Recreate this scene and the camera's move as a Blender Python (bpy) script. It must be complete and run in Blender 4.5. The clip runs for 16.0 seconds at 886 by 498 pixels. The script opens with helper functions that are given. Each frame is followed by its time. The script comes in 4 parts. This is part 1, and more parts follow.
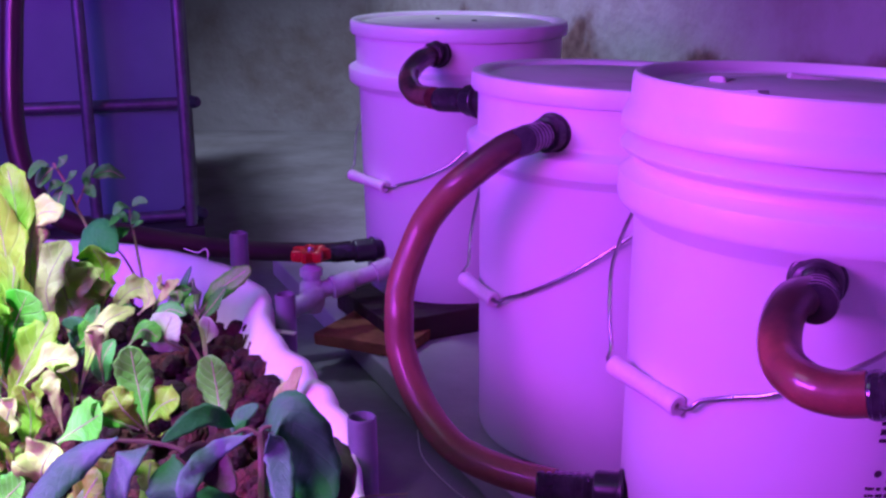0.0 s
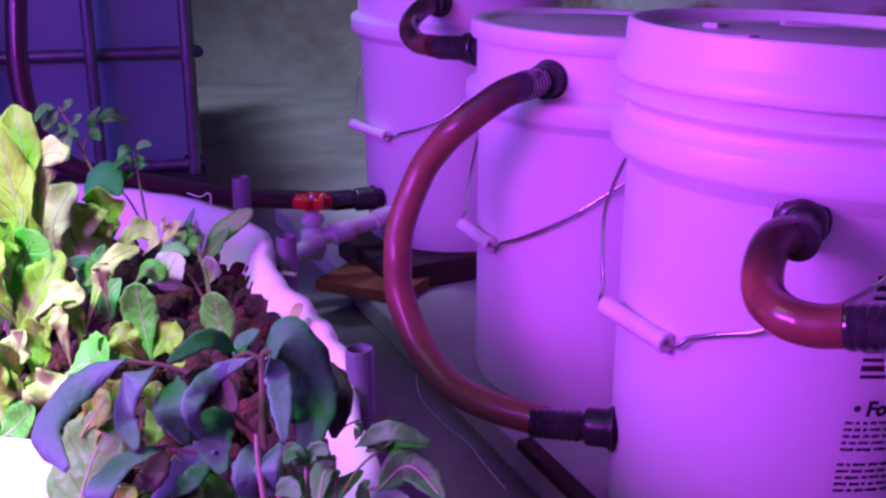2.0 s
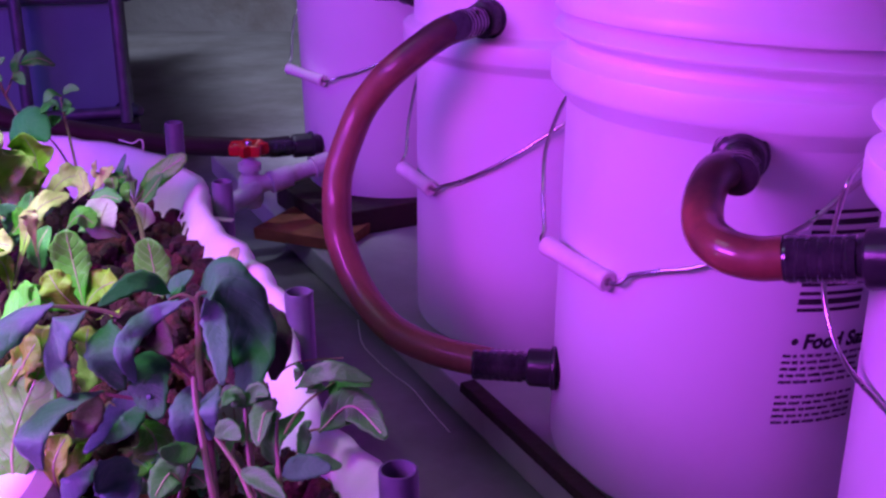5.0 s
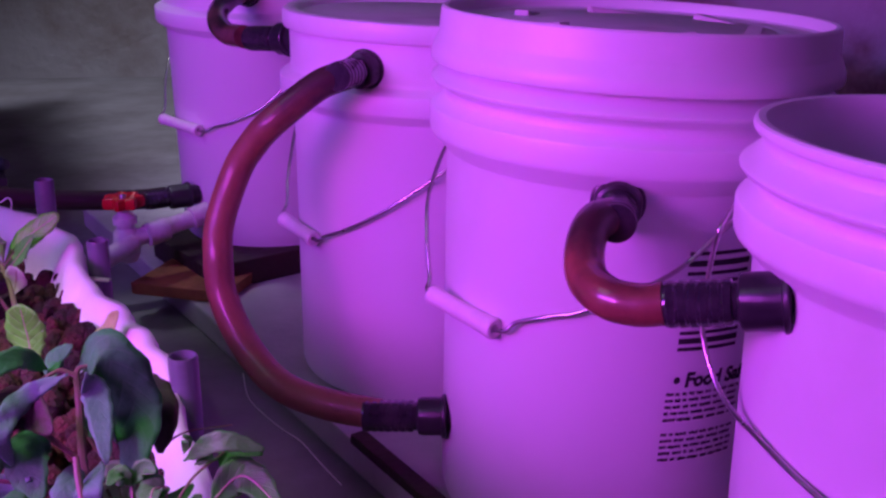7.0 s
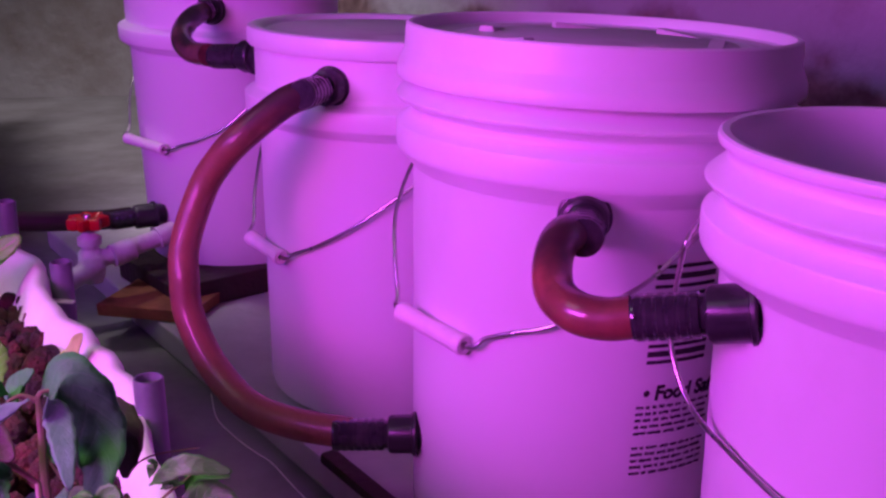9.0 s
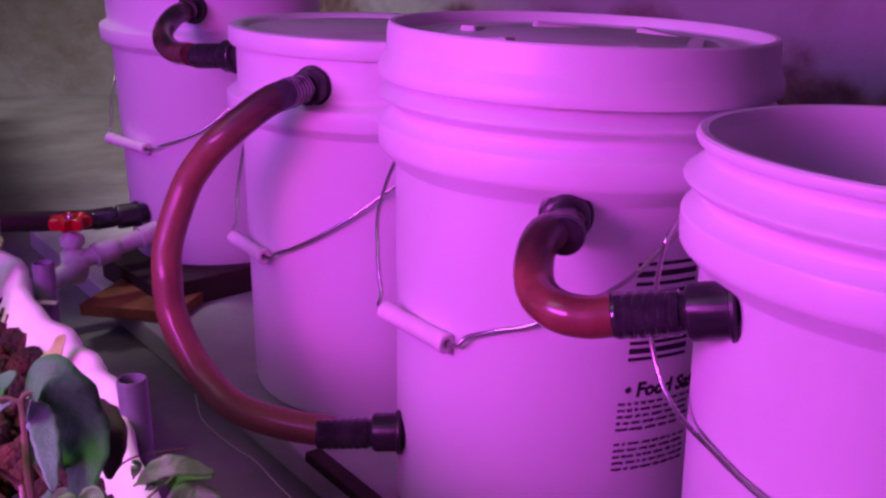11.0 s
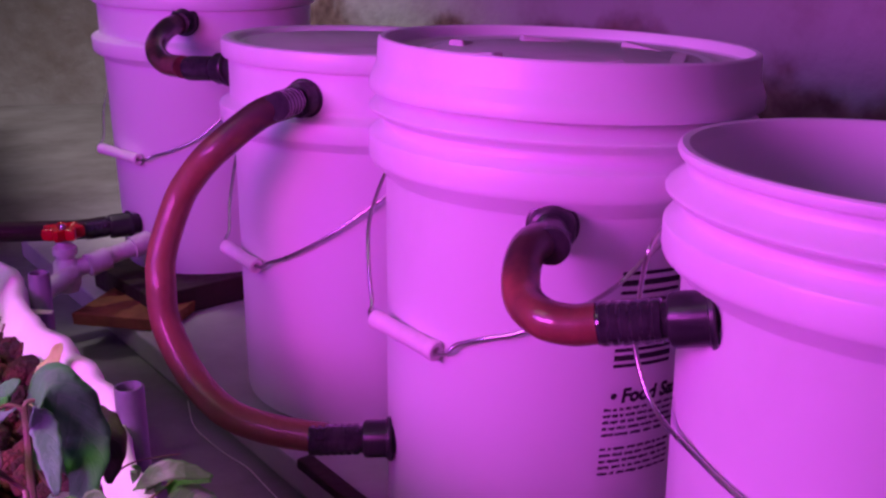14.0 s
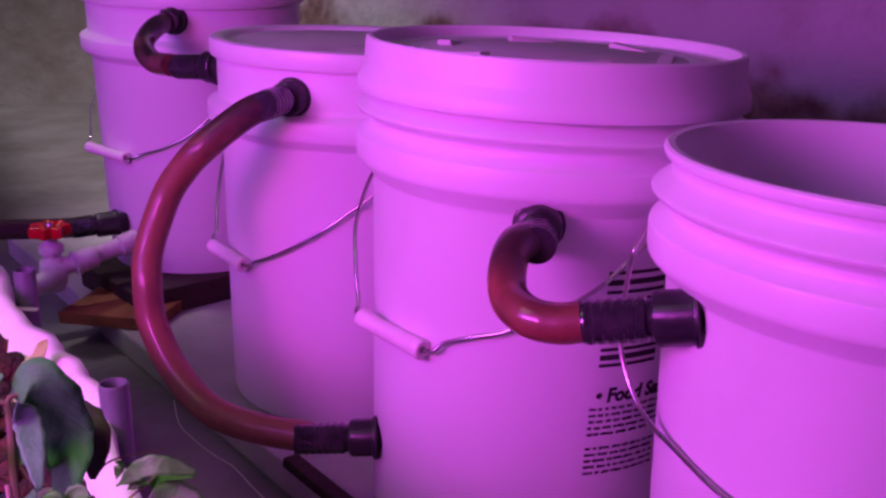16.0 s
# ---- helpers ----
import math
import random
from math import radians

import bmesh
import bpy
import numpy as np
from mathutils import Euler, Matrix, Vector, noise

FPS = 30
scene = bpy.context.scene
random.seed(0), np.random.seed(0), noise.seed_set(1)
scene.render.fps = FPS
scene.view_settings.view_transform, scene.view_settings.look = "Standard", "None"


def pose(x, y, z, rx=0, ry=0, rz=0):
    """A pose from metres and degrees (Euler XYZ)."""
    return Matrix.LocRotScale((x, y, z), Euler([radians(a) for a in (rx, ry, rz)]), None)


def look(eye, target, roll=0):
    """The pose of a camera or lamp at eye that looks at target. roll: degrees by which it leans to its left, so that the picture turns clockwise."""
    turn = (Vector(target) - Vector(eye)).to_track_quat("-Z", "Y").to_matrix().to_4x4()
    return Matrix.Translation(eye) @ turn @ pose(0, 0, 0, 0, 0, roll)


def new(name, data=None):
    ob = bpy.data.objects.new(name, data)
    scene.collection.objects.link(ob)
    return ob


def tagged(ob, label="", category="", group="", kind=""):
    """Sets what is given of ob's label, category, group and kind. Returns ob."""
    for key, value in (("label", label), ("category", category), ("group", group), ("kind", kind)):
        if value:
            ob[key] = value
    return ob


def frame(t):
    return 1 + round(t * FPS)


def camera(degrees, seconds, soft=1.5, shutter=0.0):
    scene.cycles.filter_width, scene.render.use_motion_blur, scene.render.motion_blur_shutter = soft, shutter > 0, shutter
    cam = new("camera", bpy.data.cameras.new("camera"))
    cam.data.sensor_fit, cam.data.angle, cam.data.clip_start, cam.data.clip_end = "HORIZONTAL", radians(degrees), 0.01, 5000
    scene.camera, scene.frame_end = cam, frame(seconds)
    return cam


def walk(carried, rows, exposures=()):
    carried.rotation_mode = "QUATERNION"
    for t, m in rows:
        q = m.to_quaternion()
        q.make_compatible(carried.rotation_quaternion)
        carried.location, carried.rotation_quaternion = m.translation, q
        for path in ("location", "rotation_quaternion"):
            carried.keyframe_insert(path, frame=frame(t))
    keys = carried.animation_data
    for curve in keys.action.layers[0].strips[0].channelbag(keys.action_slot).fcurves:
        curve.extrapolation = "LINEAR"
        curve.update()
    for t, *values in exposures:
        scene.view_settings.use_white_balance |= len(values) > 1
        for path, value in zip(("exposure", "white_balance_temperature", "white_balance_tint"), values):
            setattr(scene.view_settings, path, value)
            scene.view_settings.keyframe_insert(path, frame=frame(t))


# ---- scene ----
cam = camera(45.94, 16.0, soft=2.5)
ROWS = [
    (0, -0.0010, 0.0068, 0.4732, -0.155, -14.977, 0.365),
    (0.5, -0.0007, -0.0015, 0.4719, -1.087, -14.913, -0.305),
    (1, 0.0006, -0.0095, 0.4674, -0.550, -16.036, -0.642),
    (1.5, 0.0026, -0.0120, 0.4655, -0.107, -17.643, -0.030),
    (2, 0.0038, -0.0163, 0.4667, 0.110, -17.303, 0.058),
    (2.5, 0.0044, -0.0201, 0.4618, 0.153, -18.049, 0.247),
    (3, 0.0009, -0.0189, 0.4594, -0.127, -18.824, 0.172),
    (3.5, -0.0014, -0.0187, 0.4561, -0.370, -20.108, 0.234),
    (6, 0.0081, -0.0049, 0.4597, -7.472, -19.553, -0.171),
    (6.5, 0.0065, -0.0051, 0.4661, -9.652, -18.248, -0.035),
    (7, 0.0024, -0.0052, 0.4672, -10.035, -17.944, -0.204),
    (7.5, 0.0069, -0.0034, 0.4663, -10.115, -17.863, -0.106),
    (8, 0.0063, -0.0027, 0.4673, -10.718, -17.164, 0.304),
    (8.5, 0.0037, -0.0030, 0.4688, -11.391, -16.666, 0.074),
    (9, 0.0042, -0.0026, 0.4669, -11.868, -17.087, 0.077),
    (11.5, 0.0050, -0.0092, 0.4719, -12.877, -17.253, 0.054),
    (12, 0.0028, -0.0141, 0.4748, -12.883, -16.591, 0.010),
    (12.5, 0.0024, -0.0157, 0.4742, -12.850, -17.000, 0.016),
    (13, 0.0015, -0.0171, 0.4737, -13.411, -16.953, -0.322),
    (13.5, 0.0017, -0.0199, 0.4757, -13.377, -16.799, 0.026),
    (14, 0.0010, -0.0221, 0.4762, -13.382, -16.840, 0.080),
    (14.5, 0.0032, -0.0232, 0.4749, -12.763, -16.816, 0.013),
    (15, 0.0043, -0.0229, 0.4745, -13.271, -16.760, -0.365),
    (15.5, 0.0048, -0.0219, 0.4752, -13.683, -16.762, -0.170),
    (16, 0.0023, -0.0241, 0.4737, -13.862, -16.687, -0.407),
]

walk(cam, [(t, pose(x, y, z, 90 + pitch, roll, yaw)) for t, x, y, z, yaw, pitch, roll in ROWS],
     exposures=[(0.0, 0.0, 5700, 10), (2.0, 0.0, 5700, 9), (3.5, -0.12, 5700, 9), (6.0, -0.18, 6300, 13), (7.0, -0.3, 6600, 15), (8.0, -0.2, 7200, 16), (9.0, -0.06, 8200, 17), (16.0, -0.08, 8800, 19)])

# ---- light ----
world = bpy.data.worlds.new("world")
scene.world = world
world.use_nodes = True
world.node_tree.nodes["Background"].inputs[0].default_value = (0.25, 0.28, 0.4, 1)
world.node_tree.nodes["Background"].inputs[1].default_value = 0.05


def lamp(name, kind, m, energy, colour, **kw):
    data = bpy.data.lights.new(name, kind)
    data.energy, data.color = energy, colour
    for k, v in kw.items():
        if k == "size":
            data.shape, data.size = "DISK", v
        elif k == "rect":
            data.shape, data.size, data.size_y = "RECTANGLE", v[0], v[1]
        elif k == "cone":
            data.spot_size, data.spot_blend = radians(v[0]), v[1]
        elif k == "soft":
            data.shadow_soft_size = v
    ob = new(name, data)
    ob.matrix_world = m
    return ob


# grow lamp over the bed with red and blue ends, white lamp over the lettuce, weak lamp above the tank
lamp("grow_lamp", "AREA", look((-0.56, 0.24, 0.54), (0.18, 0.88, 0.16)), 9.2, (0.76, 0.070, 0.86), rect=(0.50, 0.22))
lamp("grow_lamp_blue", "AREA", look((-0.98, 0.22, 0.72), (0.12, 1.00, 0.12)), 17.5, (0.28, 0.058, 1.0), rect=(0.90, 0.45))
lamp("white_lamp", "SPOT", look((-0.54, 0.46, 0.98), (-0.49, 0.66, 0.12)), 92.0, (1.0, 0.99, 0.90), cone=(52, 0.9), soft=0.05)
# added white fill without a known source, brings out the front seedlings' green
lamp("white_fill", "SPOT", look((-0.32, 0.42, 0.78), (-0.17, 0.51, 0.15)), 8.5, (1.0, 1.0, 0.88), cone=(41, 0.9), soft=0.06)
lamp("ceiling_lamp", "SPOT", look((-0.86, 2.02, 2.22), (-0.36, 2.44, 0.0)), 195.0, (0.74, 0.78, 1.0), cone=(62, 0.6), soft=0.12)
# added soft cool fill for the ambient light; no window stands there
lamp("cool_fill", "AREA", look((-1.5, 0.5, 1.95), (-0.25, 0.95, 0.1)), 5.0, (0.70, 0.80, 1.0), rect=(1.0, 0.9))


# ---- materials ----
def material(name, colour, rough=0.5, metal=0.0, second=None, scale=20.0, bump=0.0, bump_scale=60.0, contrast=(0.35, 0.7),
             trans=0.0, sss=0.0, coat=0.0, island=0.0, spec=0.5, detail=6.0):
    m = bpy.data.materials.new(name)
    m.use_nodes = True
    nt = m.node_tree
    b = nt.nodes["Principled BSDF"]
    b.inputs["Base Color"].default_value = (*colour, 1)
    b.inputs["Roughness"].default_value = rough
    b.inputs["Metallic"].default_value = metal
    b.inputs["Transmission Weight"].default_value = trans
    b.inputs["Subsurface Weight"].default_value = sss
    b.inputs["Subsurface Radius"].default_value = (0.02, 0.012, 0.02)
    b.inputs["Subsurface Scale"].default_value = 0.4
    b.inputs["Coat Weight"].default_value = coat
    b.inputs["Coat Roughness"].default_value = 0.06
    b.inputs["Specular IOR Level"].default_value = spec
    tc = nt.nodes.new("ShaderNodeTexCoord")
    last = None
    if second:
        n = nt.nodes.new("ShaderNodeTexNoise")
        n.inputs["Scale"].default_value = scale
        n.inputs["Detail"].default_value = detail
        n.inputs["Roughness"].default_value = 0.65
        nt.links.new(tc.outputs["Object"], n.inputs["Vector"])
        r = nt.nodes.new("ShaderNodeValToRGB")
        r.color_ramp.elements[0].position, r.color_ramp.elements[1].position = contrast
        r.color_ramp.elements[0].color = (*colour, 1)
        r.color_ramp.elements[1].color = (*second, 1)
        nt.links.new(n.outputs["Fac"], r.inputs["Fac"])
        last = r.outputs["Color"]
        rr = nt.nodes.new("ShaderNodeMapRange")
        rr.inputs["To Min"].default_value, rr.inputs["To Max"].default_value = rough * 0.8, min(1.0, rough * 1.25)
        nt.links.new(n.outputs["Fac"], rr.inputs["Value"])
        nt.links.new(rr.outputs["Result"], b.inputs["Roughness"])
    if island:
        g = nt.nodes.new("ShaderNodeNewGeometry")
        h = nt.nodes.new("ShaderNodeHueSaturation")
        mr = nt.nodes.new("ShaderNodeMapRange")
        mr.inputs["To Min"].default_value, mr.inputs["To Max"].default_value = 1 - island, 1 + island
        nt.links.new(g.outputs["Random Per Island"], mr.inputs["Value"])
        nt.links.new(mr.outputs["Result"], h.inputs["Value"])
        if last:
            nt.links.new(last, h.inputs["Color"])
        else:
            h.inputs["Color"].default_value = (*colour, 1)
        last = h.outputs["Color"]
    if last:
        nt.links.new(last, b.inputs["Base Color"])
    if bump:
        n2 = nt.nodes.new("ShaderNodeTexNoise")
        n2.inputs["Scale"].default_value = bump_scale
        n2.inputs["Detail"].default_value = 5
        nt.links.new(tc.outputs["Object"], n2.inputs["Vector"])
        bp = nt.nodes.new("ShaderNodeBump")
        bp.inputs["Strength"].default_value = bump
        bp.inputs["Distance"].default_value = 0.01
        nt.links.new(n2.outputs["Fac"], bp.inputs["Height"])
        nt.links.new(bp.outputs["Normal"], b.inputs["Normal"])
    return m


def leaf_material(name, colour, second, rough=0.45, through_light=0.35, scale=25.0, vein=0.45):
    """Leaf: two greens, paler side veins drawn along the blade's own coordinates, light passing through."""
    m = material(name, colour, rough, second=second, scale=scale, bump=0.3, bump_scale=90, contrast=(0.3, 0.75), island=0.2)
    nt = m.node_tree
    b = nt.nodes["Principled BSDF"]

    def op(kind, a, c):
        q = nt.nodes.new("ShaderNodeMath")
        q.operation = kind
        for i, v in enumerate((a, c)):
            if isinstance(v, float):
                q.inputs[i].default_value = v
            else:
                nt.links.new(v, q.inputs[i])
        return q.outputs[0]

    uv = nt.nodes.new("ShaderNodeUVMap")
    sep = nt.nodes.new("ShaderNodeSeparateXYZ")
    nt.links.new(uv.outputs["UV"], sep.inputs[0])
    across = op("ABSOLUTE", op("SUBTRACT", op("MULTIPLY", sep.outputs[0], 2.0), 1.0), 0.0)
    wave = op("FRACT", op("SUBTRACT", op("MULTIPLY", sep.outputs[1], 9.0), op("MULTIPLY", across, 1.7)), 0.0)
    line = op("ABSOLUTE", op("SUBTRACT", wave, 0.5), 0.0)
    sharp = nt.nodes.new("ShaderNodeMapRange")
    sharp.interpolation_type = "SMOOTHSTEP"
    sharp.inputs["From Min"].default_value, sharp.inputs["From Max"].default_value = 0.13, 0.02
    nt.links.new(line, sharp.inputs["Value"])
    src = b.inputs["Base Color"].links[0].from_socket
    pale = nt.nodes.new("ShaderNodeMixRGB")
    pale.inputs["Color2"].default_value = (*[min(0.8, 0.5 * c + 0.5 * k + 0.10) for c, k in zip(colour, second)], 1)
    nt.links.new(op("MULTIPLY", sharp.outputs[0], vein), pale.inputs["Fac"])
    nt.links.new(src, pale.inputs["Color1"])
    nt.links.new(pale.outputs["Color"], b.inputs["Base Color"])
    bump = nt.nodes.new("ShaderNodeBump")
    bump.inputs["Strength"].default_value, bump.inputs["Distance"].default_value = 0.1 + 0.7 * vein, 0.002
    bump.invert = True
    nt.links.new(sharp.outputs[0], bump.inputs["Height"])
    nt.links.new(b.inputs["Normal"].links[0].from_socket, bump.inputs["Normal"])
    nt.links.new(bump.outputs["Normal"], b.inputs["Normal"])
    t = nt.nodes.new("ShaderNodeBsdfTranslucent")
    mix = nt.nodes.new("ShaderNodeMixShader")
    mix.inputs[0].default_value = through_light
    nt.links.new(pale.outputs["Color"], t.inputs["Color"])
    nt.links.new(b.outputs["BSDF"], mix.inputs[1])
    nt.links.new(t.outputs["BSDF"], mix.inputs[2])
    nt.links.new(mix.outputs["Shader"], nt.nodes["Material Output"].inputs["Surface"])
    return m


def sludge(m, low, high, colour=(0.035, 0.014, 0.018)):
    """Dark dried deposit inside a hose above its water line, with a ragged edge."""
    nt = m.node_tree
    b = nt.nodes["Principled BSDF"]
    tc = nt.nodes.new("ShaderNodeTexCoord")
    sep = nt.nodes.new("ShaderNodeSeparateXYZ")
    nt.links.new(tc.outputs["Object"], sep.inputs[0])
    n = nt.nodes.new("ShaderNodeTexNoise")
    n.inputs["Scale"].default_value, n.inputs["Detail"].default_value = 45.0, 6.0
    nt.links.new(tc.outputs["Object"], n.inputs["Vector"])
    ragged = nt.nodes.new("ShaderNodeMath")
    ragged.operation = "MULTIPLY_ADD"
    ragged.inputs[1].default_value = 1.2 * (high - low)
    nt.links.new(n.outputs["Fac"], ragged.inputs[0])
    nt.links.new(sep.outputs["Z"], ragged.inputs[2])
    mr = nt.nodes.new("ShaderNodeMapRange")
    mr.interpolation_type = "SMOOTHSTEP"
    half = 0.6 * (high - low)
    mr.inputs["From Min"].default_value, mr.inputs["From Max"].default_value = low + half, high + half
    mr.inputs["To Max"].default_value = 0.92
    nt.links.new(ragged.outputs[0], mr.inputs["Value"])
    mix = nt.nodes.new("ShaderNodeMixRGB")
    mix.inputs["Color2"].default_value = (*colour, 1)
    nt.links.new(mr.outputs[0], mix.inputs["Fac"])
    nt.links.new(b.inputs["Base Color"].links[0].from_socket, mix.inputs["Color1"])
    nt.links.new(mix.outputs["Color"], b.inputs["Base Color"])
    return m


def crumbled(m, level, colour, second):
    """Plaster fallen off below a ragged line, showing the rough brown masonry."""
    nt = m.node_tree
    b = nt.nodes["Principled BSDF"]
    tc = nt.nodes.new("ShaderNodeTexCoord")
    sep = nt.nodes.new("ShaderNodeSeparateXYZ")
    nt.links.new(tc.outputs["Object"], sep.inputs[0])
    edge = nt.nodes.new("ShaderNodeTexNoise")
    edge.inputs["Scale"].default_value, edge.inputs["Detail"].default_value = 6.0, 8.0
    grain = nt.nodes.new("ShaderNodeTexNoise")
    grain.inputs["Scale"].default_value, grain.inputs["Detail"].default_value = 32.0, 8.0
    for q in (edge, grain):
        nt.links.new(tc.outputs["Object"], q.inputs["Vector"])
    low = nt.nodes.new("ShaderNodeMath")
    low.operation = "MULTIPLY_ADD"
    low.inputs[1].default_value = 0.34
    nt.links.new(edge.outputs["Fac"], low.inputs[0])
    nt.links.new(sep.outputs["Z"], low.inputs[2])
    mr = nt.nodes.new("ShaderNodeMapRange")
    mr.interpolation_type = "SMOOTHSTEP"
    mr.inputs["From Min"].default_value, mr.inputs["From Max"].default_value = level + 0.20, level + 0.14
    nt.links.new(low.outputs[0], mr.inputs["Value"])
    ramp = nt.nodes.new("ShaderNodeValToRGB")
    ramp.color_ramp.elements[0].position, ramp.color_ramp.elements[1].position = 0.38, 0.66
    ramp.color_ramp.elements[0].color, ramp.color_ramp.elements[1].color = (*colour, 1), (*second, 1)
    nt.links.new(grain.outputs["Fac"], ramp.inputs["Fac"])
    mix = nt.nodes.new("ShaderNodeMixRGB")
    nt.links.new(mr.outputs[0], mix.inputs["Fac"])
    nt.links.new(b.inputs["Base Color"].links[0].from_socket, mix.inputs["Color1"])
    nt.links.new(ramp.outputs["Color"], mix.inputs["Color2"])
    nt.links.new(mix.outputs["Color"], b.inputs["Base Color"])
    return m


PAIL = material("pail_plastic", (0.80, 0.79, 0.80), 0.38, second=(0.70, 0.68, 0.68), scale=5.0, bump=0.05, bump_scale=25, contrast=(0.5, 0.85), sss=0.15)
# lid tops: greyer than the pail, with brownish mottling
PAIL_LID = material("lid_plastic", (0.66, 0.63, 0.61), 0.5, second=(0.46, 0.42, 0.39), scale=14.0, bump=0.08, bump_scale=40, contrast=(0.5, 0.8))
GRIP = material("grip_plastic", (0.82, 0.76, 0.76), 0.45, second=(0.72, 0.66, 0.66), scale=40.0)
WIRE = material("wire_steel", (0.62, 0.60, 0.60), 0.28, 1.0, second=(0.40, 0.36, 0.34), scale=60.0)
FITTING = material("black_fitting", (0.018, 0.018, 0.020), 0.32, second=(0.035, 0.033, 0.034), scale=50.0, bump=0.05, bump_scale=200)
TAIL = material("dark_barb", (0.022, 0.020, 0.024), 0.16, second=(0.05, 0.045, 0.05), scale=60.0, coat=0.6)
HOSE_LOOP = sludge(material("stained_hose_loop", (0.26, 0.115, 0.060), 0.55, second=(0.13, 0.048, 0.026), scale=9.0, contrast=(0.40, 0.72), coat=0.35, sss=0.25, bump=0.04, bump_scale=30, detail=9), 0.105, 0.150)
HOSE_SHORT = sludge(material("stained_hose_short", (0.30, 0.095, 0.06), 0.40, second=(0.13, 0.035, 0.032), scale=16.0, contrast=(0.40, 0.68), coat=0.8, sss=0.2, bump=0.05, bump_scale=45, detail=9), 0.002, 0.026)
HOSE_MID = material("dark_stained_hose", (0.17, 0.072, 0.055), 0.35, second=(0.022, 0.012, 0.012), scale=20.0, contrast=(0.42, 0.60), coat=0.8)
HOSE_DARK = material("dark_hose", (0.020, 0.012, 0.013), 0.40, second=(0.04, 0.02, 0.018), scale=18.0, coat=0.3)
PVC_GREY = material("grey_pvc", (0.12, 0.13, 0.16), 0.30, second=(0.07, 0.07, 0.09), scale=30.0, contrast=(0.5, 0.8), bump=0.03, bump_scale=120)
PVC_WHITE = material("white_pvc", (0.66, 0.64, 0.62), 0.40, second=(0.42, 0.38, 0.34), scale=35.0, contrast=(0.45, 0.8))
RED = material("red_valve_plastic", (0.55, 0.012, 0.016), 0.35, second=(0.38, 0.008, 0.010), scale=40.0)
LINER = material("white_liner", (0.80, 0.79, 0.80), 0.45, second=(0.66, 0.64, 0.64), scale=9.0, bump=0.15, bump_scale=14, contrast=(0.45, 0.8))
LAVA = material("lava_rock", (0.024, 0.006, 0.010), 0.95, second=(0.125, 0.018, 0.022), scale=38.0, bump=0.9, bump_scale=260, contrast=(0.4, 0.75), island=0.55)
SOIL = material("dark_soil", (0.018, 0.012, 0.011), 1.0, second=(0.04, 0.022, 0.018), scale=60.0, bump=1.0, bump_scale=120)
CONCRETE = material("concrete", (0.25, 0.24, 0.25), 0.75, second=(0.14, 0.125, 0.125), scale=5.5, bump=0.25, bump_scale=35, contrast=(0.35, 0.75), detail=10)
SLAB = material("slab_concrete", (0.50, 0.48, 0.48), 0.7, second=(0.34, 0.32, 0.32), scale=6.0, bump=0.2, bump_scale=50, contrast=(0.4, 0.75), detail=10)
PLASTER = material("plaster", (0.35, 0.33, 0.34), 0.9, second=(0.19, 0.14, 0.12), scale=3.6, bump=0.5, bump_scale=30, contrast=(0.46, 0.76), detail=10)
PLASTER_EAST = crumbled(material("flaking_plaster", (0.40, 0.38, 0.39), 0.9, second=(0.27, 0.22, 0.21), scale=5.0, bump=0.6, bump_scale=30, contrast=(0.46, 0.80), detail=10), 0.31, (0.12, 0.065, 0.058), (0.24, 0.15, 0.13))
BOARD = material("weathered_board", (0.44, 0.15, 0.06), 0.8, second=(0.20, 0.07, 0.035), scale=18.0, bump=0.3, bump_scale=80)
DARK_WOOD = material("dark_wood", (0.028, 0.016, 0.013), 0.85, second=(0.05, 0.028, 0.02), scale=30.0, bump=0.3, bump_scale=90)
TANK = material("tank_plastic", (0.12, 0.24, 0.24), 0.5, second=(0.09, 0.18, 0.20), scale=4.0, bump=0.05, bump_scale=6)
CAGE = material("galvanised_tube", (0.16, 0.17, 0.20), 0.45, 0.6, second=(0.10, 0.10, 0.12), scale=30.0)
PALLET = material("black_pallet", (0.02, 0.02, 0.022), 0.7, second=(0.035, 0.033, 0.032), scale=12.0)
INK = material("black_ink", (0.02, 0.015, 0.02), 0.6, second=(0.035, 0.03, 0.035), scale=120.0)
LETTUCE = leaf_material("lettuce_leaf", (0.23, 0.60, 0.03), (0.44, 0.74, 0.07))
LETTUCE_PALE = leaf_material("pale_lettuce_leaf", (0.46, 0.73, 0.16), (0.60, 0.77, 0.27), through_light=0.25)
ROMAINE = leaf_material("young_leaf", (0.12, 0.60, 0.05), (0.24, 0.72, 0.11), 0.32, vein=0.6)
SEEDLING = leaf_material("seedling_leaf", (0.09, 0.50, 0.08), (0.16, 0.60, 0.13), 0.45, vein=0.3)
TOMATO = leaf_material("tomato_leaf", (0.025, 0.26, 0.06), (0.055, 0.34, 0.09), 0.65, 0.25, vein=0.12)
# drooping leaves; violet lamp light on their lit sides is put into this colour
WILTED_LIT = leaf_material("wilted_lit_leaf", (0.075, 0.25, 0.15), (0.14, 0.32, 0.24), 0.6, 0.15, vein=0.12)
STEM = material("green_stem", (0.24, 0.27, 0.12), 0.5, second=(0.32, 0.26, 0.16), scale=50.0)
STEM_PALE = material("pale_midrib", (0.42, 0.46, 0.26), 0.5, second=(0.34, 0.38, 0.2), scale=60.0)
SEEDLING_PALE = leaf_material("pale_seedling_leaf", (0.52, 0.64, 0.46), (0.62, 0.70, 0.54), 0.4)
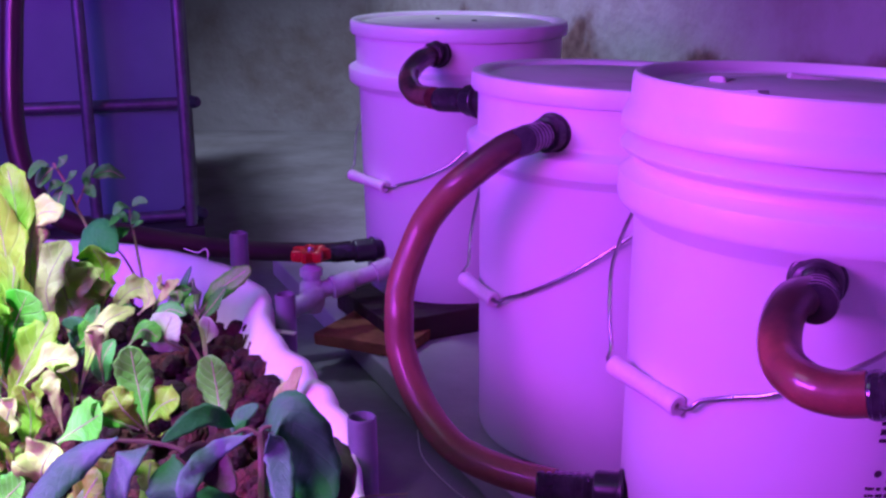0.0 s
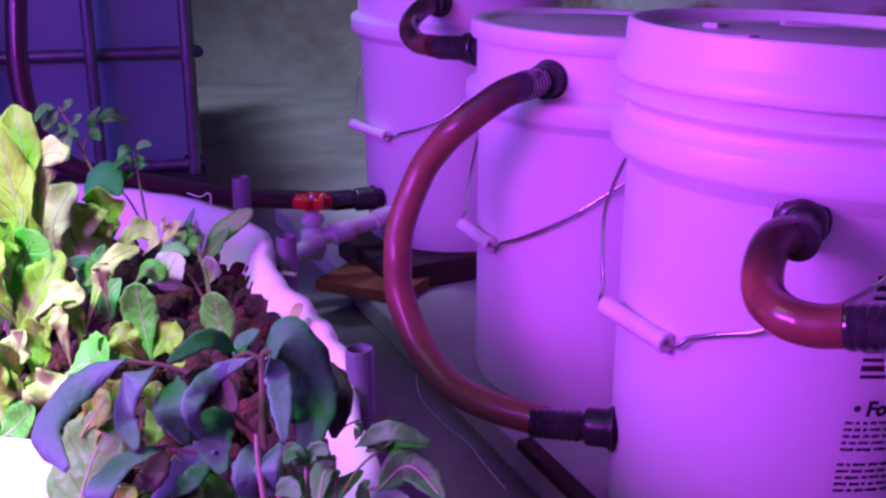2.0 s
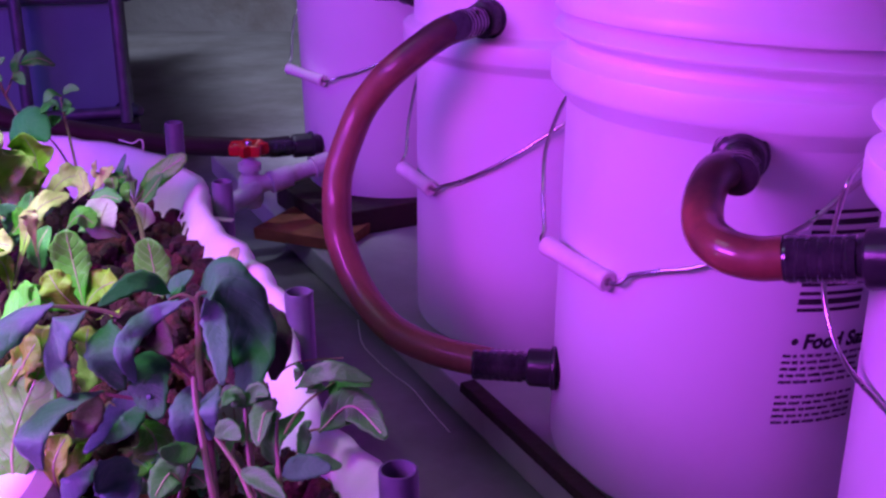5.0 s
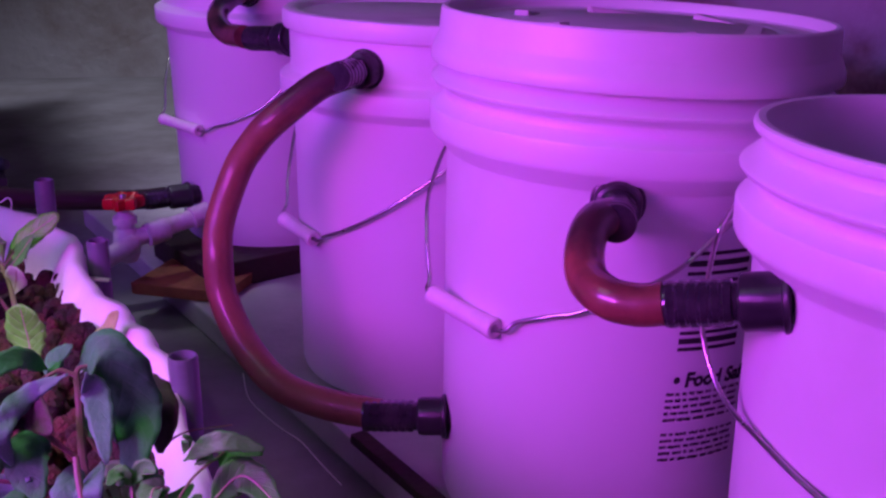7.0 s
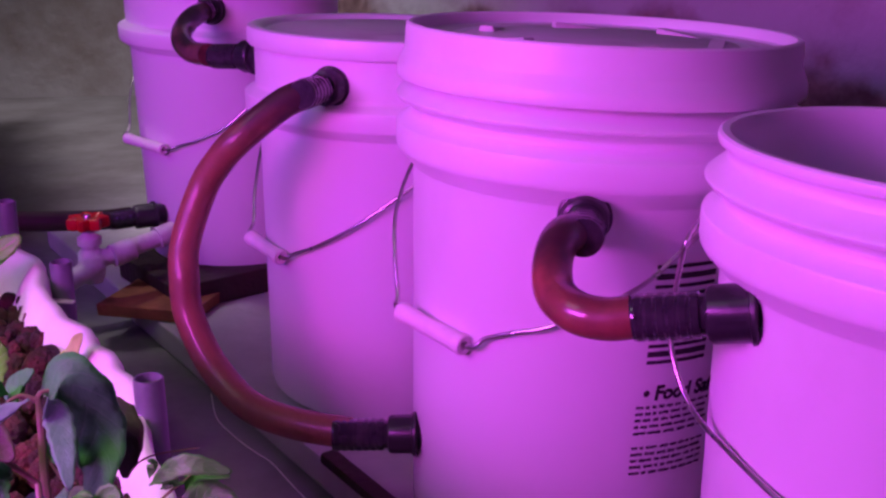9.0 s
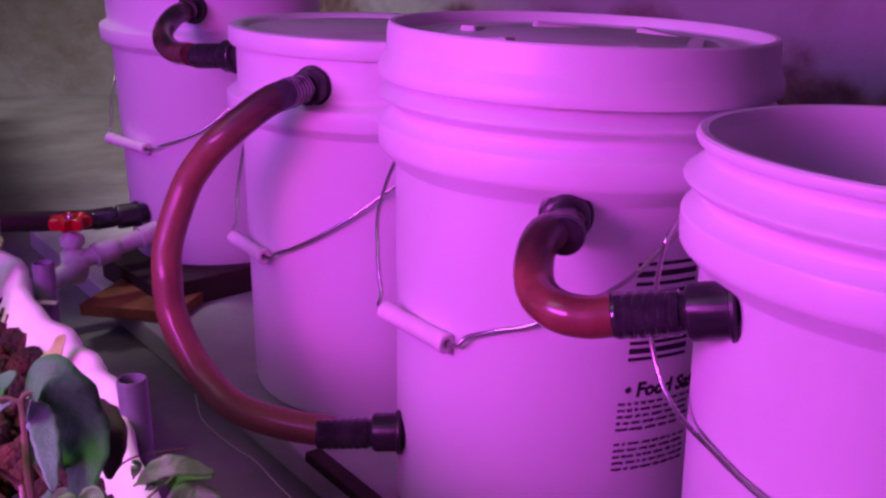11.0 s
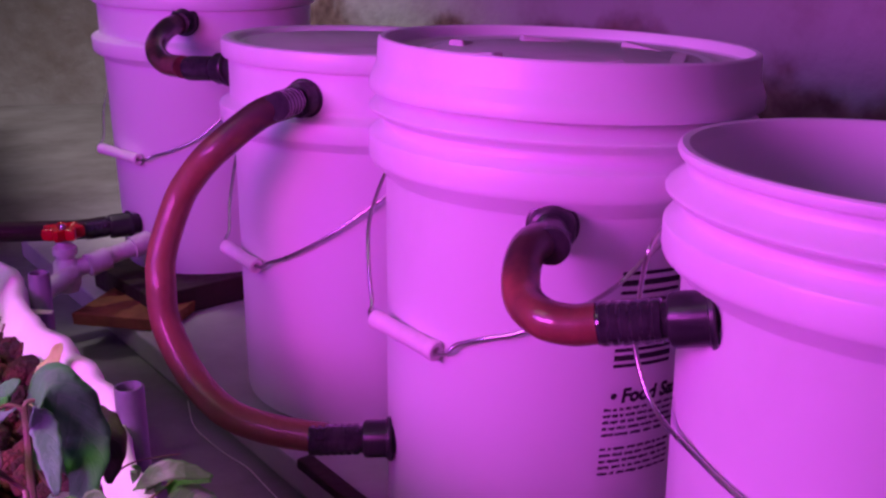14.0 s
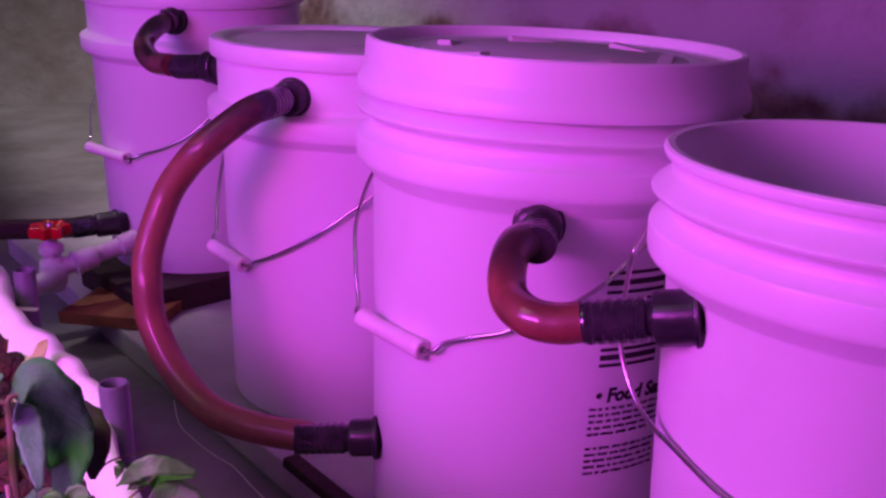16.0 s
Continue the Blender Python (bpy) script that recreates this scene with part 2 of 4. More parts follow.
TOMATO_DARK = leaf_material("dark_tomato_leaf", (0.045, 0.018, 0.025), (0.06, 0.03, 0.035), 0.6, 0.1, vein=0.1)
STEM_RED = material("reddish_stem", (0.15, 0.12, 0.08), 0.5, second=(0.20, 0.12, 0.10), scale=50.0)
for downy in (TOMATO, WILTED_LIT, STEM_RED):
    downy.node_tree.nodes["Principled BSDF"].inputs["Sheen Weight"].default_value = 0.2
    downy.node_tree.nodes["Principled BSDF"].inputs["Sheen Roughness"].default_value = 0.4


# ---- builders ----
def finish(name, bm, mat, parent=None, label="", smooth=True, sharp=38):
    me = bpy.data.meshes.new(name)
    bm.normal_update()
    bm.to_mesh(me)
    bm.free()
    if smooth:
        me.shade_smooth()
        me.set_sharp_from_angle(angle=radians(sharp))
    me.materials.append(mat)
    ob = new(name, me)
    if parent:
        ob.parent = parent
    if label:
        ob["label"] = label
    return ob


def part(name, bm, mat, parent, label="", smooth=True, sharp=38):
    return finish(name, bm, mat, parent, label, smooth, sharp)


def thing(name, m, label, category, group="", kind=""):
    ob = new(name)
    ob.empty_display_size = 0.02
    ob.matrix_world = m
    return tagged(ob, label, category, group, kind)


def lathe(profile, seg=96, bm=None, m=None, wobble=0.0):
    """A closed ring surface from (radius, height) pairs."""
    bm = bm or bmesh.new()
    m = m or Matrix()
    rings = []
    for r, z in profile:
        if r <= 1e-6:
            rings.append([bm.verts.new(m @ Vector((0, 0, z)))])
        else:
            rings.append([bm.verts.new(m @ Vector(((r + wobble * math.sin(3 * a + 9 * z)) * math.cos(a), (r + wobble * math.sin(3 * a + 9 * z)) * math.sin(a), z)))
                          for a in (2 * math.pi * i / seg for i in range(seg))])
    for a, b in zip(rings, rings[1:]):
        for i in range(seg):
            j = (i + 1) % seg
            if len(a) == 1 and len(b) == 1:
                continue
            if len(a) == 1:
                bm.faces.new((a[0], b[j], b[i]))
            elif len(b) == 1:
                bm.faces.new((a[i], a[j], b[0]))
            else:
                bm.faces.new((a[i], a[j], b[j], b[i]))
    return bm


def box(bm, size, m, bevel=0.0):
    r = bmesh.ops.create_cube(bm, size=1.0, matrix=m @ Matrix.Diagonal((*size, 1)))
    if bevel:
        edges = list({e for v in r["verts"] for e in v.link_edges})
        bmesh.ops.bevel(bm, geom=edges, offset=bevel, segments=2, affect="EDGES", profile=0.6)
    return bm


def spline(points, steps=8):
    """Smooth line through the points."""
    p = [Vector(q) for q in points]
    p = [2 * p[0] - p[1]] + p + [2 * p[-1] - p[-2]]
    out = []
    for i in range(1, len(p) - 2):
        for k in range(steps):
            t = k / steps
            a, b, c, d = p[i - 1], p[i], p[i + 1], p[i + 2]
            out.append(0.5 * (2 * b + (c - a) * t + (2 * a - 5 * b + 4 * c - d) * t * t + (3 * b - a - 3 * c + d) * t ** 3))
    out.append(p[-2])
    return out


def tube(points, radius, seg=14, bm=None, caps=True, taper=None):
    bm = bm or bmesh.new()
    n = len(points)
    up = Vector((0.13, 0.21, 0.97)).normalized()
    rings = []
    side = None
    for i, p in enumerate(points):
        d = (points[min(i + 1, n - 1)] - points[max(i - 1, 0)]).normalized()
        if side is None:
            side = d.cross(up).normalized()
        side = (side - d * side.dot(d)).normalized()
        w = d.cross(side)
        r = radius if taper is None else radius + (taper - radius) * i / (n - 1)
        rings.append([bm.verts.new(p + r * (math.cos(a) * side + math.sin(a) * w)) for a in (2 * math.pi * k / seg for k in range(seg))])
    for a, b in zip(rings, rings[1:]):
        for i in range(seg):
            j = (i + 1) % seg
            bm.faces.new((a[i], b[i], b[j], a[j]))
    if caps:
        bm.faces.new(rings[0])
        bm.faces.new(rings[-1][::-1])
    return bm


def along(origin, direction):
    return Matrix.Translation(origin) @ Vector(direction).to_track_quat("Z", "Y").to_matrix().to_4x4()


# ---- the room ----
ROW = Vector((0.387, -0.922, 0.0))        # the way the row of buckets and the wall behind it run
SIDE = Vector((0.922, 0.387, 0.0))
FLOOR_Z = -0.046
bm = bmesh.new()
box(bm, (9, 9, 0.1), pose(-0.5, 0.6, FLOOR_Z - 0.05))
floor = tagged(finish("floor", bm, CONCRETE, smooth=False), "bare grey concrete floor with stains", "floor", kind="structure")


def wall(name, a, b, z1, label, thick=0.12, mat=PLASTER):
    a, b = Vector((*a, 0)), Vector((*b, 0))
    d = b - a
    bm = bmesh.new()
    box(bm, (d.length, thick, z1 - FLOOR_Z), Matrix.Translation((a + b) / 2 + Vector((0, 0, (z1 + FLOOR_Z) / 2))) @ Matrix.Rotation(math.atan2(d.y, d.x), 4, "Z"))
    return tagged(finish(name, bm, mat, smooth=False), label, "wall", kind="structure")


CORNER = Vector((-0.19, 3.55))
wall("wall_east", (CORNER.x - 0.02, CORNER.y), (CORNER.x + 0.40 * 6.5, CORNER.y - 0.917 * 6.5), 2.3, "rough flaking plaster wall behind the buckets", mat=PLASTER_EAST)
wall("wall_north", (-3.2, 3.80), (CORNER.x + 0.1, CORNER.y - 0.03), 2.3, "rough grey plaster wall at the far end")
wall("wall_west", (-3.2, 3.9), (-3.2, -2.2), 2.3, "plain plaster wall")
wall("wall_south", (-3.3, -2.2), (2.6, -2.2), 2.3, "plain plaster wall")
bm = bmesh.new()
box(bm, (9, 9, 0.1), pose(-0.5, 0.6, 2.36))
tagged(finish("ceiling", bm, PLASTER, smooth=False), "plain grey ceiling", "ceiling", kind="structure")

# raised slab on which the buckets stand
SLAB_Z = -0.012
E0, E1 = Vector((-0.30, 1.78, 0)), Vector((0.50, -0.13, 0))
bm = bmesh.new()
d = E1 - E0
box(bm, (d.length, 0.62, 0.033), Matrix.Translation((E0 + E1) / 2 + SIDE * 0.31 + Vector((0, 0, SLAB_Z - 0.017))) @ Matrix.Rotation(math.atan2(d.y, d.x), 4, "Z"), 0.004)
tagged(finish("platform", bm, SLAB, smooth=False), "low grey concrete slab under the buckets", "platform", kind="structure")


# ---- buckets ----
RIM_A = [(0.0, 0.004), (0.120, 0.004), (0.126, 0.0), (0.1300, 0.001), (0.1316, 0.006), (0.1411, 0.2845), (0.1420, 0.2868), (0.1532, 0.2975), (0.1546, 0.3000), (0.1552, 0.3030), (0.1556, 0.3165),
         (0.1550, 0.3182), (0.1546, 0.3186), (0.1450, 0.3238), (0.1440, 0.3250), (0.1438, 0.3290), (0.1446, 0.3304), (0.1540, 0.3350), (0.1554, 0.3366), (0.1558, 0.3382), (0.1553, 0.3392),
         (0.1544, 0.3400), (0.1450, 0.3482), (0.1440, 0.3494), (0.1438, 0.3548), (0.1448, 0.3562), (0.1496, 0.3580), (0.1507, 0.3605), (0.1502, 0.3632), (0.1484, 0.3645), (0.1440, 0.3642),
         (0.1424, 0.3620), (0.1416, 0.3550), (0.1412, 0.290), (0.1380, 0.270), (0.1288, 0.010), (0.0, 0.008)]
RIM_B = [(0.0, 0.004), (0.120, 0.004), (0.126, 0.0), (0.1300, 0.001), (0.1316, 0.006), (0.1411, 0.2880), (0.1420, 0.2905), (0.1535, 0.2985), (0.1549, 0.3012), (0.1556, 0.3165),
         (0.1552, 0.3176), (0.1544, 0.3186), (0.1458, 0.3232), (0.1450, 0.3245), (0.1448, 0.328), (0.1456, 0.366), (0.1445, 0.367), (0.0, 0.367)]
LID_A = [(0.0, 0.3795), (0.108, 0.3795), (0.111, 0.3812), (0.114, 0.3812), (0.117, 0.3798), (0.138, 0.3800), (0.1415, 0.3818), (0.1430, 0.3878), (0.1446, 0.3896), (0.1478, 0.3898),
         (0.1494, 0.3884), (0.1500, 0.3850), (0.1504, 0.3712), (0.1514, 0.3690), (0.1545, 0.3622), (0.1558, 0.3592), (0.1562, 0.3532), (0.1556, 0.3514), (0.1530, 0.3512), (0.1515, 0.3620), (0.0, 0.3655)]
LID_B = [(0.0, 0.3782), (0.128, 0.3782), (0.134, 0.3785), (0.1368, 0.3812), (0.1400, 0.3832), (0.1490, 0.3834), (0.1517, 0.3820), (0.1528, 0.3785), (0.1526, 0.3672), (0.1512, 0.3648),
         (0.1480, 0.3650), (0.147, 0.3685), (0.0, 0.3685)]


def wall_radius(h):
    return 0.1316 + 0.0095 * (h - 0.006) / 0.2785


def bail(stations):
    """Line of a hanging wire handle from (angle, radius, height) stations; its lowest straight stretch carries the grip."""
    pts = [Vector((r * math.cos(radians(a)), r * math.sin(radians(a)), h)) for a, r, h in stations]
    return spline(pts, 8)


def ports_lug(parent, pts):
    for p, q in ((pts[0], pts[1]), (pts[-1], pts[-2])):
        n = Vector((p.x, p.y, 0)).normalized()
        bm = lathe([(0.0, -0.014), (0.0105, -0.014), (0.0105, -0.001), (0.0085, 0.001), (0.0, 0.0015)], 20, m=along(p - n * 0.001, n))
        part("lug", bm, PAIL, parent)


def make_bucket(centre, lean, rim, lid, label, stations, grip_at, tall=1.0, group="row of buckets"):
    x, y, z = centre
    ax = Vector((radians(lean[0]), radians(lean[1]), 1)).normalized()
    m = Matrix.Translation((x, y, z)) @ Vector((0, 0, 1)).rotation_difference(ax).to_matrix().to_4x4() @ Matrix.Diagonal((1, 1, tall, 1))
    ob = thing("bucket", m, label, "bucket", group)
    part("body", lathe(rim, 160, wobble=0.0004), PAIL, ob)
    if lid:
        cap = part("lid", lathe(lid, 160, wobble=0.0003), PAIL, ob, "white screw lid with a flared skirt" if lid is LID_A else "flat white snap-on lid, greyer on top")
        if lid is LID_A:
            for i in range(6):
                a = radians(60 * i + 20)
                bm = bmesh.new()
                r = bmesh.ops.create_cube(bm, size=1.0, matrix=pose(0.090 * math.cos(a), 0.090 * math.sin(a), 0.3822, 0, 0, math.degrees(a) + 100) @ Matrix.Diagonal((0.050, 0.012, 0.0075, 1)))
                turned = Matrix.Rotation(-a - radians(100), 3, "Z")
                for v in r["verts"]:
                    q = turned @ (v.co - Vector((0.090 * math.cos(a), 0.090 * math.sin(a), 0)))
                    if q.x < 0 and v.co.z > 0.383:
                        v.co.z -= 0.0050
                bmesh.ops.bevel(bm, geom=bm.edges[:], offset=0.0010, segments=2, affect="EDGES")
                part("rib", bm, PAIL_LID, cap)
            part("centre_disc", lathe([(0.0, 0.3818), (0.104, 0.3818), (0.106, 0.3805), (0.106, 0.379), (0.0, 0.379)], 96), PAIL_LID, cap, "greyer recessed middle of the lid")
            part("grey_ring", lathe([(0.1175, 0.3803), (0.137, 0.3806), (0.137, 0.3790), (0.1175, 0.3790)], 96), PAIL_LID, cap, "greyer channel inside the lid's edge")
        else:
            part("grey_top", lathe([(0.0, 0.3788), (0.128, 0.3788), (0.131, 0.3780), (0.131, 0.377), (0.0, 0.377)], 96), PAIL_LID, cap, "greyer flat top of the lid")
    pts = bail(stations)
    wire = part("handle", tube(pts, 0.0017, 10), WIRE, ob, "bent steel wire handle")
    a, b = pts[8 * grip_at], pts[8 * grip_at + 8]
    t, h = (b - a).normalized(), (b - a).length / 2
    g = lathe([(0.0020, -h + 0.003), (0.0036, -h), (0.0066, -h), (0.0077, -h + 0.0012), (0.0080, -h + 0.004), (0.0073, -h + 0.010), (0.0070, 0.0), (0.0073, h - 0.010), (0.0080, h - 0.004),
               (0.0077, h - 0.0012), (0.0066, h), (0.0036, h), (0.0020, h - 0.003)], 24, m=along((a + b) / 2, t))
    part("grip", g, GRIP, wire, "pinkish white plastic grip")
    ports_lug(ob, pts)
    return ob


def lean_centre(c, lean, z):
    return Vector((c[0] + radians(lean[0]) * z, c[1] + radians(lean[1]) * z, c[2] + z))


B1, L1 = (0.019, 1.5255, 0.023), (0.9, -2.2)
B2, L2 = (0.1695, 1.075, SLAB_Z), (2.0, -0.55)
B3, L3 = (0.2747, 0.7745, SLAB_Z), (2.3, -0.25)
B4, L4 = (0.4010, 0.478, SLAB_Z), (2.3, 0.3)
bucket_far = make_bucket(B1, L1, RIM_B, LID_B, "white plastic bucket with flat lid on a worn board",
                         [(-232, 0.1570, 0.307), (-215, 0.1530, 0.276), (-190, 0.1490, 0.223), (-176, 0.1500, 0.178), (-165, 0.1570, 0.167), (-132.3, 0.1480, 0.1655), (-123, 0.1445, 0.173), (-112, 0.1440, 0.1826),
                          (-97, 0.1450, 0.2016), (-84, 0.1470, 0.231), (-68, 0.1520, 0.272), (-52, 0.1570, 0.307)], 4)
for x, y in ((-0.030, 0.050), (0.022, 0.020)):
    part("spot", lathe([(0.0, 0.3805), (0.003, 0.3805), (0.004, 0.3795), (0.004, 0.376), (0.0, 0.376)], 10, m=pose(x, y, 0)), FITTING, bucket_far, "small dark plug in the lid")
bucket_second = make_bucket(B2, L2, RIM_B, LID_B, "white plastic bucket with flat lid and long hose loop",
                            [(-234, 0.1570, 0.307), (-212, 0.1530, 0.262), (-191, 0.1480, 0.212), (-181, 0.1485, 0.180), (-174.5, 0.1540, 0.1665), (-148.2, 0.1475, 0.1635), (-142, 0.1445, 0.1705), (-132, 0.1440, 0.1820),
                             (-120, 0.1445, 0.1996), (-109, 0.1455, 0.2190), (-94, 0.1475, 0.2489), (-76, 0.1520, 0.285), (-60, 0.1570, 0.307)], 4)
bucket_third = make_bucket(B3, L3, RIM_A, LID_A, "white plastic bucket with screw lid and printed label",
                           [(-245, 0.1570, 0.305), (-222, 0.1560, 0.280), (-200, 0.1545, 0.244), (-188, 0.1535, 0.215), (-180, 0.1520, 0.186), (-174.1, 0.1535, 0.1779), (-144.0, 0.1450, 0.1752), (-137, 0.1425, 0.1850),
                            (-127.4, 0.1430, 0.1948), (-116, 0.1435, 0.2050), (-95, 0.1450, 0.2338), (-82, 0.1480, 0.2640), (-65, 0.1570, 0.305)], 5, tall=1.042)
bucket_open = make_bucket(B4, L4, RIM_A, None, "open white plastic bucket without a lid",
                          [(134, 0.1570, 0.307), (154.5, 0.1595, 0.300), (155, 0.1632, 0.282), (155.3, 0.1648, 0.256), (156.5, 0.1640, 0.2317), (161, 0.1560, 0.210), (168, 0.1480, 0.1985), (181, 0.1425, 0.1952), (198, 0.1420, 0.1887), (210, 0.1430, 0.1860),
                           (238, 0.1460, 0.1860), (258, 0.1450, 0.205), (285, 0.1490, 0.255), (314, 0.1570, 0.307)], 9)


# printing on the third bucket
def wrap(bm, bucket, angle, z, taper_r=wall_radius, lift=0.0006):
    for v in bm.verts:
        h = z + v.co.y
        r = taper_r(h) + lift + v.co.z
        a = radians(angle) + v.co.x / 0.139
        v.co = Vector((r * math.cos(a), r * math.sin(a), h))
    return bm


def bars(rows, u0, width, height, seed):
    """Rows of small print too fine to read, word by word."""
    bm = bmesh.new()
    rng = random.Random(seed)
    for v in rows:
        u = u0
        while u < u0 + width:
            w = min(rng.uniform(0.003, 0.012), u0 + width - u)
            e = u
            while e < u + w - 0.0006:
                k = min(rng.uniform(0.0008, 0.0017), u + w - e)
                up, low = height / 2 * rng.choice((0.75, 0.8, 1.0)), height / 2 * rng.choice((0.75, 0.75, 1.0))
                bm.faces.new([bm.verts.new(q) for q in ((e, v - low, 0), (e + k, v - low, 0), (e + k, v + up, 0), (e, v + up, 0))])
                e += k + 0.00022
            u += w + rng.uniform(0.0013, 0.0022)
    return bm


def printed(text, size):
    cu = bpy.data.curves.new("print", "FONT")
    cu.body, cu.size, cu.shear, cu.offset, cu.resolution_u = text, size, 0.09, size * 0.045, 3
    ob = new("print", cu)
    me = bpy.data.meshes.new_from_object(ob.evaluated_get(bpy.context.evaluated_depsgraph_get()))
    bpy.data.objects.remove(ob)
    bm = bmesh.new()
    bm.from_mesh(me)
    bmesh.ops.triangulate(bm, faces=bm.faces[:])
    bpy.data.meshes.remove(me)
    return bm


label3 = -90.5
part("heading", wrap(printed("• Food Safe", 0.0150), bucket_third, label3 + 1.6, 0.1495), INK, bucket_third, "black printed heading", smooth=False)
part("small_print", wrap(bars([0.1440 - 0.0050 * i for i in range(5)], 0.0, 0.066, 0.0026, 7), bucket_third, label3, 0.0), INK, bucket_third, "block of small black print", smooth=False)
part("small_print", wrap(bars([0.1125 - 0.0050 * i for i in range(5)], 0.0, 0.066, 0.0026, 8), bucket_third, label3, 0.0), INK, bucket_third, "block of small black print", smooth=False)
for i, v in enumerate((0.247, 0.240, 0.233, 0.226, 0.204, 0.197, 0.190, 0.184, 0.178)):
    stripe = bmesh.new()
    hgt = 0.0042 if i % 2 else 0.0026
    lo = [stripe.verts.new((0.004 + 0.005 * k, v - hgt / 2, 0)) for k in range(11)]
    hi = [stripe.verts.new((0.004 + 0.005 * k, v + hgt / 2, 0)) for k in range(11)]
    for k in range(10):
        stripe.faces.new((lo[k], lo[k + 1], hi[k + 1], hi[k]))
    part("stripe", wrap(stripe, bucket_third, label3, 0.0), INK, bucket_third, "black printed stripe", smooth=False)

# ---- hoses between the buckets ----
HR = 0.0125


def fitting(parent, at, way, length=0.050, nut=0.0166, nut_len=0.020):
    """Bulkhead fitting: rounded hexagon nut on the bucket, neck and barbed tail."""
    m = along(at, way)
    bm = lathe([(0.0, -0.012), (nut * 0.8, -0.012), (nut * 0.8, -0.0005), (nut + 0.0016, 0.0), (nut + 0.0022, 0.0012), (nut + 0.0018, 0.0034), (nut + 0.0002, 0.0042), (nut, 0.0055), (nut, nut_len - 0.0035),
                (nut - 0.0010, nut_len - 0.0012), (nut - 0.0034, nut_len), (0.0, nut_len)], 48)
    for v in bm.verts:
        if 0.005 < v.co.z < nut_len - 0.0005:
            k = 1 - 0.045 * (0.5 + 0.5 * math.cos(6 * math.atan2(v.co.y, v.co.x))) ** 2
            v.co.x, v.co.y = v.co.x * k, v.co.y * k
    bm.transform(m)
    part("nut", bm, FITTING, parent, "black plastic nut", sharp=25)
    prof = [(0.0118, nut_len - 0.001), (0.0118, nut_len + 0.003), (HR + 0.0006, nut_len + 0.0034)]
    z = nut_len + 0.004
    while z < length - 0.004:
        prof += [(HR + 0.0007, z), (HR + 0.0009, z + 0.0035), (HR + 0.0003, z + 0.0042), (HR + 0.0003, z + 0.0056)]
        z += 0.006
    prof += [(HR + 0.0005, length - 0.001), (HR + 0.0001, length), (0.0, length)]
    part("tail", lathe(prof, 32, m=m), TAIL, parent, "dark barbed tail inside the hose end")


def hose(name, points, ends, label, mat, radius=HR):
    ob = thing(name, Matrix.Translation(points[len(points) // 2]), label, "hose", "hoses")
    inv = ob.matrix_world.inverted()
    part("tube", tube([inv @ p for p in spline(points, 10)], radius, 32), mat, ob)
    for at, way, ln, nl in ends:
        fitting(ob, inv @ Vector(at), Vector(way), ln, nut_len=nl)
    return ob


def normal_of(c, lean, p):
    q = lean_centre(c, lean, p[2])
    return Vector((p[0] - q.x, p[1] - q.y, 0)).normalized()


p1a, p1b = Vector((-0.005, 1.372, 0.369)), Vector((0.034, 1.100, 0.338))
n1a = normal_of(B1, L1, p1a)
hose("hose", [p1a + n1a * 0.022, (-0.0255, 1.3236, 0.3649), (-0.0381, 1.2893, 0.3529), (-0.0384, 1.2451, 0.3425), (-0.0270, 1.2018, 0.3355), (-0.0087, 1.1607, 0.3364)],
     [(p1a, n1a, 0.034, 0.014), ((0.040, 1.104, 0.340), (-0.68, 0.70, -0.06), 0.062, 0.020)], "short bent clear hose stained dark brown, black fittings", HOSE_MID)
p2 = Vector((0.101, 0.953, 0.329))
n2 = normal_of(B2, L2, p2)
p2e = Vector((0.144, 0.770, 0.065))
hose("hose", [p2 + n2 * 0.036, (0.0545, 0.9200, 0.3195), (0.0157, 0.9160, 0.2912), (-0.0038, 0.9245, 0.2692), (-0.0198, 0.9290, 0.2438), (-0.0369, 0.9166, 0.2009), (-0.0400, 0.9034, 0.1731), (-0.0377, 0.8923, 0.1391),
              (-0.0202, 0.8659, 0.1018), (0.0075, 0.8304, 0.0775), (0.0448, 0.8074, 0.0668), (0.0898, 0.7850, 0.0638)],
     [(p2, n2, 0.055, 0.018), (p2e, (-0.97, 0.22, -0.02), 0.070, 0.024)], "long clear hose loop stained reddish brown, black fittings", HOSE_LOOP, 0.0134)
p3 = Vector((0.236, 0.639, 0.282))
n3 = normal_of(B3, L3, p3)
hose("hose", [p3 + n3 * 0.034, (0.2059, 0.5944, 0.2826), (0.1942, 0.5777, 0.2718), (0.1887, 0.5541, 0.2608), (0.1934, 0.5303, 0.2569), (0.2068, 0.5183, 0.2560), (0.2199, 0.5116, 0.2585)],
     [(p3, n3, 0.052, 0.016), ((0.277, 0.476, 0.270), (-0.86, 0.48, -0.16), 0.066, 0.027)], "short bent clear hose stained reddish brown, black fittings", HOSE_SHORT)
hose("hose", [(-0.514, 1.329, 0.74), (-0.514, 1.329, 0.54), (-0.529, 1.323, 0.407), (-0.535, 1.310, 0.290), (-0.519, 1.303, 0.212), (-0.479, 1.308, 0.165), (-0.396, 1.339, 0.137), (-0.294, 1.379, 0.109),
              (-0.176, 1.418, 0.092), (-0.130, 1.432, 0.091)],
     [((-0.098, 1.440, 0.090), (-0.93, -0.36, 0.0), 0.062, 0.030)], "dark stained hose hanging by the tank, running to the far bucket", HOSE_DARK, 0.0135)

